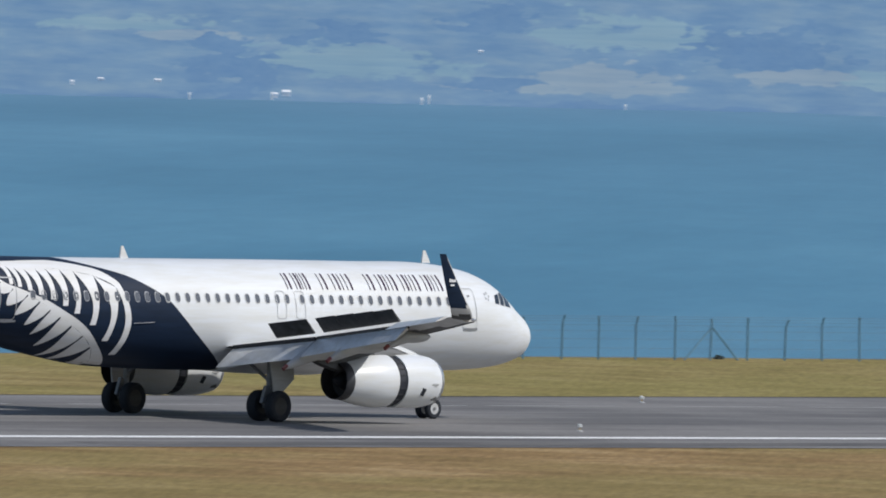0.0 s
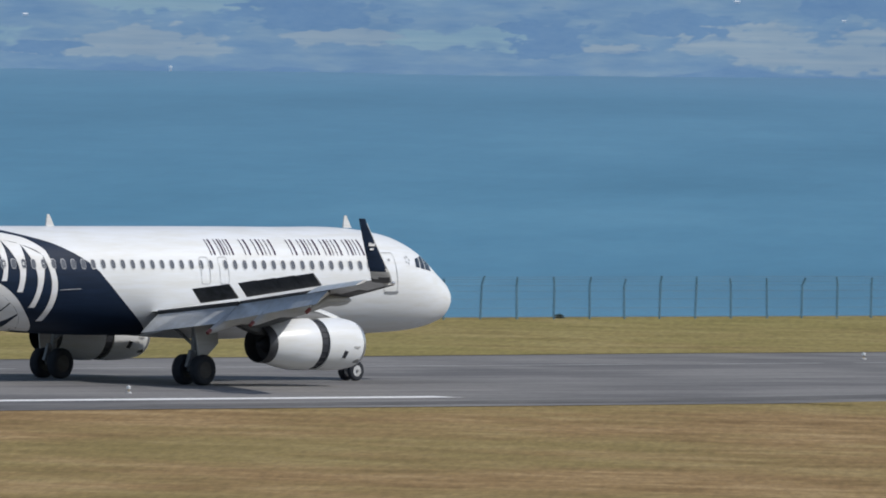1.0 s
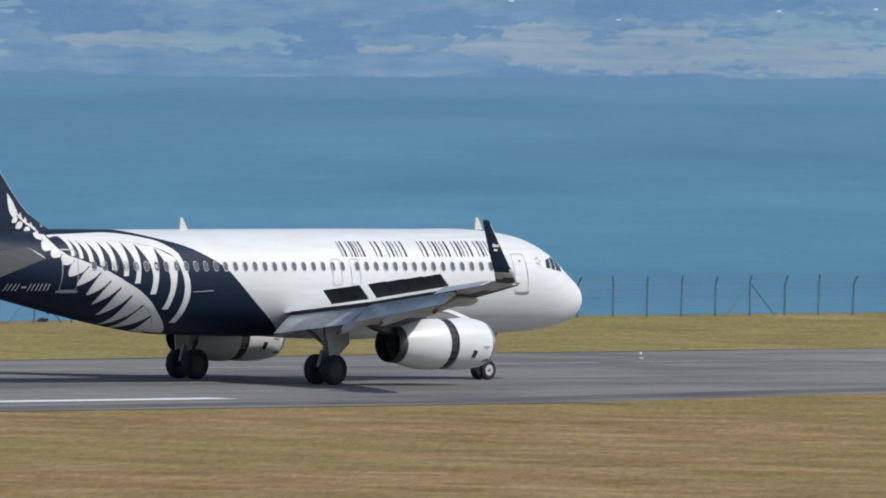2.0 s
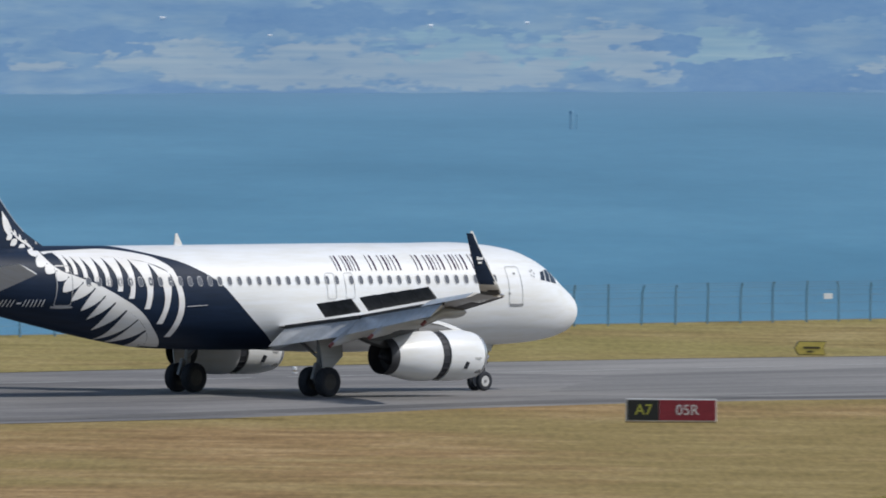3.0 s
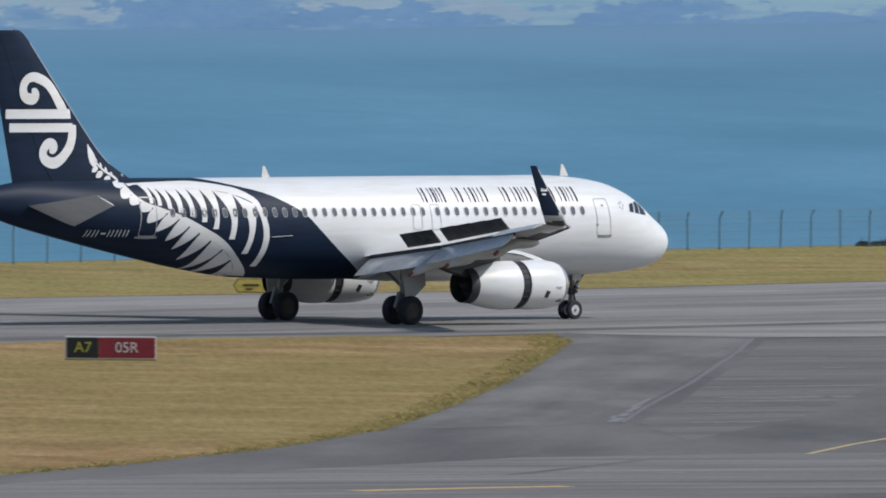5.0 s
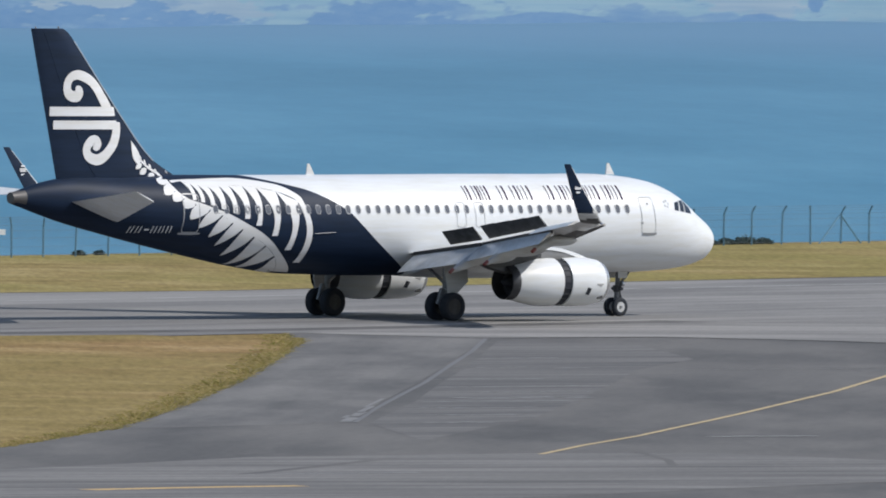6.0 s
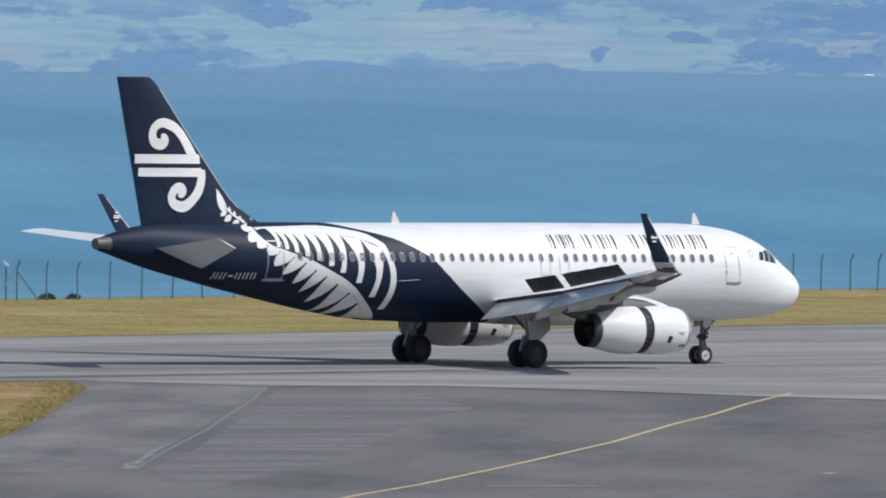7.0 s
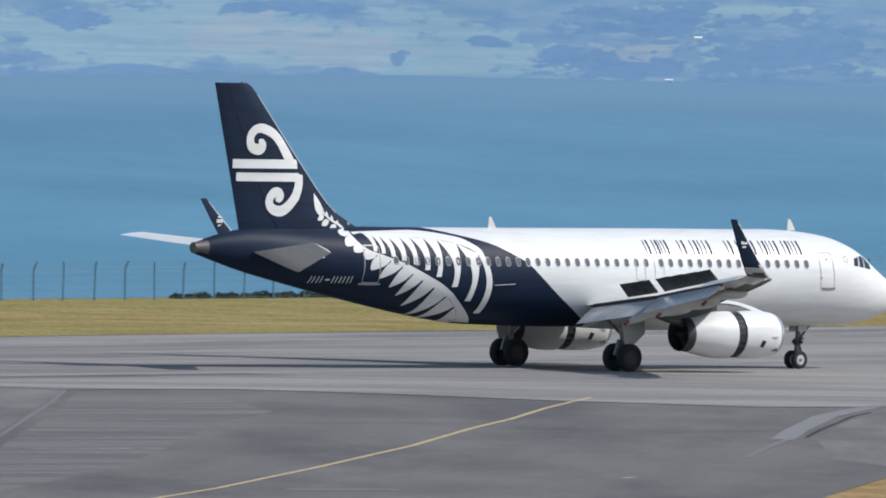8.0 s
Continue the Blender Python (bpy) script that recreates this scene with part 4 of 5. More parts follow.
def doors():
    front = outline(rounded(12.72, 4.24, 0.8, 1.52), 0.035, SEAM, "passenger_door", airliner, "closed forward door with grey sill")
    ribbon([(12.4, 3.52), (12.78, 3.5), (13.16, 3.52)], [(12.4, 3.43), (12.78, 3.41), (13.16, 3.43)], SILL, "door_sill", front, off=0.025)
    ribbon([(12.7, 4.75), (12.82, 4.75)], [(12.7, 4.67), (12.82, 4.67)], SILL, "door_window", front, off=0.02)
    rear = outline(rounded(-11.75, 4.4, 0.8, 1.6), 0.05, SILVER, "passenger_door", airliner, "closed rear door with pale outline")
    ribbon([(-12.25, 3.62), (-11.75, 3.6), (-11.25, 3.62)], [(-12.25, 3.54), (-11.75, 3.52), (-11.25, 3.54)], SILVER, "door_sill", rear, off=0.025)
    for u in (3.45, 2.42):
        outline(rounded(u, 4.3, 0.52, 1.05), 0.03, SEAM, "overwing_exit", airliner)
    ribbon([(12.28, 3.96), (12.4, 3.96)], [(12.28, 3.88), (12.4, 3.88)], SILL, "static_port", airliner)
    # small crest ahead of the front door
    for k in range(5):
        a = 2 * math.pi * k / 5
        ribbon([(13.9 + 0.13 * math.cos(a), 4.74 + 0.13 * math.sin(a)), (13.98 + 0.13 * math.cos(a), 4.74 + 0.13 * math.sin(a))], [(13.9 + 0.13 * math.cos(a), 4.66 + 0.13 * math.sin(a)), (13.98 + 0.13 * math.cos(a), 4.66 + 0.13 * math.sin(a))], SURROUND, "crest_mark", airliner)


doors()


def cockpit():
    panes = [((16.02, 4.92), (16.32, 4.6), (16.24, 4.33), (15.78, 4.40)), ((15.62, 4.90), (15.95, 4.93), (15.7, 4.4), (15.42, 4.45)), ((15.18, 4.83), (15.52, 4.88), (15.33, 4.46), (15.05, 4.5))]
    # forward pane spans the nose, the side panes lie on the right and the left
    for side in (1, -1):
        for k, ((a, b), (c, d), (e, f), (g, h)) in enumerate(panes):
            a, c, e, g = a - 0.64, c - 0.64, e - 0.64, g - 0.64
            b, d, f, h = b - 0.09, d - 0.09, f - 0.06, h - 0.06
            left, right = [], []
            for j in range(7):
                s = j / 6
                left.append((a + (g - a) * s, b + (h - b) * s))
                right.append((c + (e - c) * s, d + (f - d) * s))
            rings = [[tuple(on_side(p[0] + (q[0] - p[0]) * i / 5, p[1] + (q[1] - p[1]) * i / 5, 0.014, side)) for i in range(6)] for p, q in zip(left, right)]
            part("cockpit_window", loft(rings, closed=False), COCKPIT, airliner, "dark cockpit window", smooth=True)


cockpit()


def titles():
    """The airline's title, as plain bars in its colour and size, and the registration likewise."""
    root = ribbon([(2.8, 5.0), (2.81, 5.0)], [(2.8, 4.995), (2.81, 4.995)], WHITE, "title", airliner)

    def upright(u):
        return [(u, 5.47 - 0.073 * k) for k in range(9)]
    for at, to, count in ((2.94, 4.46, 3), (4.84, 6.9, 3), (7.44, 11.8, 7)):
        for k in range(count):
            w = (to - at) / count
            u = at + k * w
            ribbon(upright(u), upright(u + 0.04), LETTER, "bar", root)
            ribbon(upright(u + w * 0.34), upright(u + w * 0.34 + 0.085), LETTER, "bar", root)
            if k % 2:
                ribbon(upright(u + w * 0.66), upright(u + w * 0.66 + 0.04), LETTER, "bar", root)
    reg = ribbon([(-14.6, 3.7), (-14.59, 3.7)], [(-14.6, 3.695), (-14.59, 3.695)], BLACK, "registration", airliner)
    for k in range(6):
        u = -14.5 + k * 0.34
        if k == 2:
            ribbon([(u, 3.77), (u + 0.2, 3.77)], [(u, 3.7), (u + 0.2, 3.7)], FERN, "bar", reg)
        else:
            ribbon([(u, 3.88), (u + 0.04, 3.88)], [(u - 0.03, 3.6), (u + 0.01, 3.6)], FERN, "bar", reg)
            ribbon([(u + 0.16, 3.88), (u + 0.2, 3.88)], [(u + 0.13, 3.6), (u + 0.17, 3.6)], FERN, "bar", reg)


titles()


def aerofoil(le, te, t, n=12):
    """A closed section from le to te (Vectors), t thick, upright."""
    c = te - le
    up, low = [], []
    for k in range(n + 1):
        s = 0.5 - 0.5 * math.cos(math.pi * k / n)
        h = 5 * (0.2969 * math.sqrt(s) - 0.126 * s - 0.3516 * s**2 + 0.2843 * s**3 - 0.1015 * s**4) * t
        up.append(le + c * s + Vector((0, 0, h)))
        low.append(le + c * s - Vector((0, 0, h * 0.75)))
    return [tuple(p) for p in up + low[-2:0:-1]]


def wing_z(v):
    return 2.62 + 0.112 * (v - 2)


def wing_le(v):
    return 6.1 - 0.53 * (v - 1.7) - 0.15 * max(0.0, v - 11) - 0.6 * math.sin(math.pi * min(1.0, max(0.0, (v - 1.7) / 13))) ** 0.7


def wing_rear(v):
    """The rear edge of the fixed wing, ahead of the flaps."""
    return 0.05 - 0.02 * (v - 2) if v < 6.4 else -0.04 - (v - 6.4) * 0.283


def wing(side):
    """side 1: right."""
    y = -side
    rings = []
    for v in (1.5, 2.5, 4.0, 5.2, 6.4, 8.5, 10.5, 12.5, 14.5, 16.2, 16.75):
        le, te = wing_le(v), wing_rear(v) - (0.55 if v > 12.9 else 0.0)
        t = 0.95 - 0.052 * v if v < 6.4 else 0.62 - 0.034 * (v - 6.4)
        rings.append(aerofoil(Vector((le, y * v, wing_z(v))), Vector((te - 0.25, y * v, wing_z(v) + 0.12)), t))
    root = part("wing", loft(rings), [WINGTOP, UNDER, DARK_AND_SHADE, GREY], airliner, "pale grey swept wing, underside shade in its colours", smooth=True)
    # underside shade goes into the colour: darkest outboard and ahead
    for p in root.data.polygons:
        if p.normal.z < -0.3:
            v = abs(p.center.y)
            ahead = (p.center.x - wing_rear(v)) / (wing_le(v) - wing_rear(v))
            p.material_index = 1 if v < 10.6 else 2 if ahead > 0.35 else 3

    def flap(name, v0, v1, chord0, chord1, drop, back=0.3, mat=PALE, lower=-0.1, thick=0.13):
        rr = []
        for k in range(7):
            v = v0 + (v1 - v0) * k / 6
            c = chord0 + (chord1 - chord0) * k / 6
            a = Vector((wing_rear(v) - back, y * v, wing_z(v) + lower))
            rr.append(aerofoil(a, a + Vector((-c * math.cos(radians(drop)), 0, -c * math.sin(radians(drop)))), thick * c * 1.3))
        return part(name, loft(rr), mat, root, smooth=True)
    flap("flap", 2.05, 6.3, 1.35, 1.3, 33, 0.04, lower=0.035)
    flap("flap", 6.5, 12.8, 1.25, 0.95, 33, 0.1, lower=0.055)
    flap("aileron", 12.95, 16.2, 0.85, 0.68, 17, 0.75, mat=WINGTOP, lower=0.16)
    # dark strip drawn as the shade between the fixed wing and the lowered flaps
    for v0, v1 in ((2.02, 6.34), (6.46, 12.84)):
        rr = []
        for v in np.linspace(v0, v1, 9):
            u, z = wing_rear(v) - 0.255, wing_z(v) + 0.125
            rr.append([(u, y * v, z + 0.03), (u, y * v, z - 0.16), (u + 0.08, y * v, z - 0.16), (u + 0.08, y * v, z + 0.03)])
        part("flap_gap_shade", loft(rr), DARK_AND_SHADE, root, "dark strip for the shade in the flap gap")
    slat = [aerofoil(Vector((wing_le(v) + 0.2, y * v, wing_z(v) - 0.14 + 0.006 * v)), Vector((wing_le(v) - 0.35, y * v, wing_z(v) + 0.14)), 0.12) for v in (2.6, 5.0, 8, 11, 14, 16.5)]
    ob = part("slat", loft(slat), [METAL, DARK_AND_SHADE], root, "bare metal leading edge slat", smooth=True)
    # lower faces take the outer wing's shade colour
    for p in ob.data.polygons:
        if p.normal.z < -0.2:
            p.material_index = 1

    def spoiler(v0, v1, chord, rise):
        rr = []
        for v in (v0, (v0 + v1) / 2, v1):
            h = Vector((wing_rear(v) + 0.15, y * v, wing_z(v) + 0.3 + 0.03 * min(1, (v - 4) / 3)))
            d = Vector((-math.cos(radians(rise)), 0, math.sin(radians(rise)))) * chord
            nrm = Vector((math.sin(radians(rise)), 0, math.cos(radians(rise)))) * 0.035
            rr.append([tuple(h - nrm), tuple(h + d - nrm * 0.4), tuple(h + d + nrm * 0.4), tuple(h + nrm)])
        bm = loft(rr)
        ob = part("spoiler", bm, [SPOILER, PALE], root, "raised spoiler, shade of its rear face in its colour")
        # upturned faces stay pale, the others carry their shade as colour
        for p in ob.data.polygons:
            if p.normal.z > 0.2 and p.normal.x > 0:
                p.material_index = 1
    spoiler(3.95, 5.95, 0.72, 46)
    for v in (6.45, 7.78, 9.11, 10.44):
        spoiler(v, v + 1.315, 0.72 - 0.02 * (v - 6.5), 44 + 0.8 * math.sin(v * 5))
    for v, size in ((6.4, 1.0), (9.1, 0.92), (11.9, 0.66)):
        rr = []
        for k in range(13):
            s = k / 12
            r = (0.05 + 0.3 * math.sin(math.pi * s ** 0.8) ** 0.7) * size
            u = wing_rear(v) + 1.7 - 3.6 * s * size
            drop = 0.0 if s < 0.5 else (s - 0.5) ** 1.2 * 1.5 * size
            rr.append([(u, y * v + r * 0.55 * math.cos(a), wing_z(v) - 0.38 * size - drop + r * math.sin(a)) for a in [2 * math.pi * j / 12 for j in range(12)]])
        fairing = part("flap_track_fairing", loft(rr), GREY, root, smooth=True)
        c = [sum(p[i] for p in rr[-1]) / 12 for i in range(3)]
        part("red_tip", rod((c[0] + 0.12, c[1], c[2] + 0.1), (c[0] - 0.06, c[1], c[2] - 0.03), 0.075, 10), RED, fairing)
    # upturned wing tip
    tip_le = smooth_table((0, 0.12, 0.25, 0.42, 0.7, 1.0), (-2.85, -3.1, -3.45, -3.9, -4.66, -5.46))
    tip_te = smooth_table((0, 0.12, 0.25, 0.42, 0.7, 1.0), (-3.8, -4.2, -4.55, -4.87, -5.34, -5.8))
    rr = []
    for k in range(22):
        s = k / 21
        a = math.radians(82) * min(1, s / 0.42)
        g = max(0.0, (s - 0.42) / 0.58)
        v = 16.7 + 0.8 * math.sin(a) + 0.33 * g
        z = wing_z(16.7) + 0.05 + 0.72 * (1 - math.cos(a)) + 1.78 * g
        le, te = tip_le(s), tip_te(s)
        n, th = Vector((0, -y * math.sin(a), math.cos(a))), 0.11 * (le - te)
        ring = []
        for j in range(20):
            q = 2 * math.pi * j / 20
            cx, h = 0.5 + 0.5 * math.cos(q), 0.5 * math.sin(q)
            ring.append(tuple(Vector((te + (le - te) * cx, y * v, z)) + n * h * th * (0.4 + cx)))
        rr.append(ring)
    tip = part("sharklet", loft(rr), [GREY, BLACK, PALE, DARK_AND_SHADE], root, "upturned wing tip, black with a small emblem", smooth=True)
    for p in tip.data.polygons:
        g = (p.center.z - wing_z(16.7) - 0.67) / 1.78
        s = 0.42 + 0.58 * max(0.0, g)
        if p.center.z > wing_z(16.7) + 0.45:
            ahead = (p.center.x - tip_te(s)) / (tip_le(s) - tip_te(s))
            p.material_index = 2 if ahead > 0.9 and s < 0.97 else 1
        elif p.normal.z < -0.7 and p.center.z < wing_z(16.7) + 0.2:
            # shade below the tip, put in as colour
            p.material_index = 3
    # small pale roundel on both faces of the tip
    for face in (1, -1):
        s = 0.66
        zc = wing_z(16.7) + 0.78 + 1.75 * (s - 0.42) / 0.58
        le = tip_le(s)
        bm = bmesh.new()
        for z0, w0 in ((0.16, 0.2), (0.03, 0.34), (-0.05, 0.34), (-0.2, 0.2)):
            block((w0, 0.012, 0.07), (le - 0.36, y * (16.7 + 0.79 + 0.14 + 0.05 * face), zc + z0), bm=bm)
        part("emblem", bm, FERN, tip)
    part("wing_tip_light", turned([(-0.12, 0.02), (-0.05, 0.06), (0.08, 0.05), (0.14, 0.01)], 10, at=(-3.0, y * 17.0, wing_z(16.7) + 0.02)), METAL, root)
    return root


wing(1)
wing(-1)


def engine(side):
    y, zc = -side * 5.75, 1.62
    at = (0, y, zc)
    front = [(4.42, 0.95), (4.42, 1.0), (5.1, 1.02), (5.8, 1.0), (6.3, 0.92), (6.54, 0.83), (6.53, 0.78), (6.3, 0.75), (5.3, 0.77), (5.0, 0.75)]
    root = part("engine", turned(front, 48, at=at, close=False), WHITE, airliner, "white engine nacelle with thrust reverser open", smooth=True)
    lip = [(6.38, 0.90), (6.5, 0.86), (6.56, 0.82), (6.54, 0.775), (6.38, 0.75), (6.38, 0.76)]
    part("inlet_lip", turned([(s, r + 0.006) for s, r in lip], 48, at=at), METAL, root, "polished inlet lip", smooth=True)
    part("fan", turned([(5.5, 0.77), (5.55, 0.3), (5.9, 0.06), (5.93, 0.01)], 32, at=at), SOOT, root, smooth=True)
    part("reverser_cascade", turned([(3.85, 0.93), (3.9, 0.94), (4.45, 0.945), (4.5, 0.86)], 48, at=at), SOOT, root, "dark open reverser cascade", smooth=True)
    for k in range(24):
        a = 2 * math.pi * k / 24
        bm = block((0.5, 0.03, 0.03), (4.16, y + 0.95 * math.cos(a), zc + 0.95 * math.sin(a)))
        part("cascade_vane", bm, HOT, root)
    sleeve = [(3.93, 0.94), (3.96, 1.005), (3.6, 1.01), (3.1, 0.985), (2.6, 0.9), (2.2, 0.815), (1.86, 0.745), (1.83, 0.735), (2.2, 0.77), (3.2, 0.86)]
    part("reverser_sleeve", turned(sleeve, 48, at=at), WHITE, root, "white sliding reverser sleeve", smooth=True)
    part("nozzle", turned([(2.0, 0.755), (1.82, 0.735), (1.45, 0.71), (1.42, 0.69), (1.7, 0.68), (2.6, 0.7)], 48, at=at), HOT, root, "dark metal exhaust nozzle", smooth=True)
    part("nozzle_liner", turned([(1.44, 0.688), (1.7, 0.676), (2.35, 0.664), (2.4, 0.62), (1.75, 0.655)], 48, at=at, close=True), HOT, root, smooth=True)
    part("exhaust_core", turned([(2.5, 0.7), (2.48, 0.42), (2.0, 0.36), (1.4, 0.08), (1.38, 0.01)], 32, at=at), SOOT, root, smooth=True)
    for name, mat, label, cuts in (("pylon", PYLON, "grey engine pylon", ((5.7, 2.5, 2.66, 0.08), (5.2, 2.44, 2.8, 0.16), (4.6, 2.38, 2.94, 0.22), (3.9, 2.32, 3.0, 0.25), (3.3, 2.2, 3.0, 0.26))),
                                   ("pylon_tail", SPOILER, "dark grey rear pylon fairing", ((3.28, 2.16, 2.99, 0.24), (2.4, 1.98, 2.95, 0.27), (1.5, 2.0, 2.9, 0.24), (0.7, 2.2, 2.84, 0.19), (-0.2, 2.5, 2.74, 0.08)))):
        rings = [[(u, y - w, z0), (u, y - w * 0.5, z0 - 0.05), (u, y + w * 0.5, z0 - 0.05), (u, y + w, z0), (u, y + w * 0.9, z1), (u, y - w * 0.9, z1)] for u, z0, z1, w in cuts]
        part(name, loft(rings), mat, root, label, smooth=True)
    spine = [(5.95, 2.46, 2.6, 0.06), (5.6, 2.52, 2.72, 0.13), (5.1, 2.68, 2.86, 0.19), (4.5, 2.84, 2.99, 0.24), (3.9, 2.92, 3.06, 0.27), (3.4, 2.94, 3.06, 0.28)]
    rings = [[(u, y - w, z0), (u, y + w, z0), (u, y + w * 0.95, z1 - 0.04), (u, y + w * 0.5, z1), (u, y - w * 0.5, z1), (u, y - w * 0.95, z1 - 0.04)] for u, z0, z1, w in spine]
    part("pylon_spine", loft(rings), WHITE, root, "white top of the pylon", smooth=True)
    part("cowl_latch", block((0.34, 0.03, 0.07), (5.9, y - 0.99, zc - 0.1), 0.006), GREY, root)
    part("drain_scoop", block((0.3, 0.06, 0.16), (6.1, y - 0.72, zc - 0.62), 0.02), SPOILER, root, "dark scoop under the cowl")
    for ang in (radians(-22), radians(202)):
        c = Vector((5.3, y + 1.015 * math.cos(ang), zc + 1.015 * math.sin(ang)))
        part("vent", block((0.2, 0.03, 0.3), tuple(c), 0.005, pose(0, 0, 0, math.degrees(ang) - (180 if math.cos(ang) < 0 else 0), 0, 0) @ pose(0, 0, 0, 0, 14, 0)), SOOT, root, "dark cowl vent")
    return root


engine(1)
engine(-1)


def wheel(gear, r, wide, at, rim_paint):
    w = new("wheel")
    w.parent = gear
    w.location = at
    part("tyre", turned([(-wide * 0.42, r * 0.55), (-wide * 0.5, r * 0.7), (-wide * 0.47, r * 0.88), (-wide * 0.33, r * 0.985), (-wide * 0.1, r), (wide * 0.1, r), (wide * 0.33, r * 0.985), (wide * 0.47, r * 0.88), (wide * 0.5, r * 0.7), (wide * 0.42, r * 0.55)], 36, "y", close=True), RUBBER, w, smooth=True)
    rim = turned([(-wide * 0.4, r * 0.56), (-wide * 0.3, r * 0.5), (-wide * 0.28, r * 0.2), (-wide * 0.42, r * 0.16), (wide * 0.42, r * 0.16), (wide * 0.28, r * 0.2), (wide * 0.3, r * 0.5), (wide * 0.4, r * 0.56)], 24, "y")
    for k in range(6):
        a = math.pi * k / 3
        for s in (-1, 1):
            block((r * 0.12, 0.02, r * 0.12), (r * 0.36 * math.cos(a), s * wide * 0.3, r * 0.36 * math.sin(a)), bm=rim)
    part("rim", rim, rim_paint, w, smooth=True)
    return w


RIM = painted("wheel_paint", (0.5, 0.51, 0.53), 0.4, 0.2)
DARKRIM = painted("dusty_wheel", (0.024, 0.026, 0.031), 0.6, 0.4, 0.0)
MAIN_R, NOSE_R = 0.585, 0.39
main_wheels, nose_wheels = [], []


def main_gear(side):
    y = -side * 3.795
    root = new("main_gear")
    root.parent = airliner
    root.location = (0, y, 0)
    part("strut", rod((0, 0, 0.5), (0.12, side * 0.1, 2.6), 0.13, 14), STEEL, root, smooth=True)
    part("piston", rod((0, 0, 0.45), (0, 0, 1.3), 0.085, 12), METAL, root, smooth=True)
    part("axle", rod((0, -0.62, MAIN_R), (0, 0.62, MAIN_R), 0.09, 12), STEEL, root)
    part("side_stay", rod((0.05, side * 0.05, 1.5), (0.1, side * 1.5, 2.35), 0.07, 10), STEEL, root)
    part("torque_link", block((0.28, 0.16, 0.7), (-0.22, 0, 0.98), 0.04, pose(0, 0, 0, 0, 18, 0)), STEEL, root)
    bm = loft([[(0.86, -side * 0.34, 2.62), (-0.45, -side * 0.34, 2.62), (-0.45, -side * 0.28, 2.62), (0.86, -side * 0.28, 2.62)],
               [(0.86, -side * 0.44, 1.6), (-0.3, -side * 0.44, 1.6), (-0.3, -side * 0.38, 1.6), (0.86, -side * 0.38, 1.6)],
               [(0.25, -side * 0.46, 1.12), (-0.2, -side * 0.46, 1.05), (-0.2, -side * 0.4, 1.05), (0.25, -side * 0.4, 1.12)]])
    part("gear_door", bm, GREY, root, "grey gear leg door")
    for dy in (-0.465, 0.465):
        main_wheels.append(wheel(root, MAIN_R, 0.44, (0, dy, MAIN_R), DARKRIM))


def nose_gear():
    root = new("nose_gear")
    root.parent = airliner
    root.location = (12.64, 0, 0)
    part("strut", rod((0, 0, 0.4), (0.15, 0, 2.0), 0.11, 12), UNDER, root, smooth=True)
    part("steering_collar", turned([(1.0, 0.1), (1.02, 0.17), (1.28, 0.18), (1.3, 0.1)], 14, "z", at=(0.07, 0, 0)), DARK_AND_SHADE, root, smooth=True)
    part("steering_actuator", rod((0.08, -0.3, 1.15), (0.08, 0.3, 1.15), 0.075, 10), DARK_AND_SHADE, root)
    part("axle", rod((0, -0.38, NOSE_R), (0, 0.38, NOSE_R), 0.06, 10), STEEL, root)
    part("drag_brace", rod((0.1, 0, 1.2), (0.8, 0, 1.95), 0.06, 10), UNDER, root)
    part("torque_link", block((0.2, 0.12, 0.4), (0.18, 0, 0.82), 0.03, pose(0, 0, 0, 0, -20, 0)), DARK_AND_SHADE, root)
    part("lamp", turned([(0.1, 0.02), (0.12, 0.1), (0.2, 0.11), (0.22, 0.02)], 14, at=(0.05, -0.18, 1.35)), METAL, root)
    for s in (-1, 1):
        part("gear_door", block((0.5, 0.03, 0.3), (0.1, s * 0.3, 1.74), 0.01), GREY, root, "grey nose gear door")
    for dy in (-0.25, 0.25):
        nose_wheels.append(wheel(root, NOSE_R, 0.22, (0, dy, NOSE_R), RIM))


main_gear(1)
main_gear(-1)
nose_gear()


# ---- tail ----
def fin_le(z):
    return float(np.interp(z, (5.6, 6.07, 6.4, 7.07, 9.0, 11.7, 11.9), (-10.9, -11.7, -12.4, -13.2, -14.84, -17.05, -17.4)))


def fin_te(z):
    return float(np.interp(z, (5.5, 11.9), (-17.6, -19.07)))


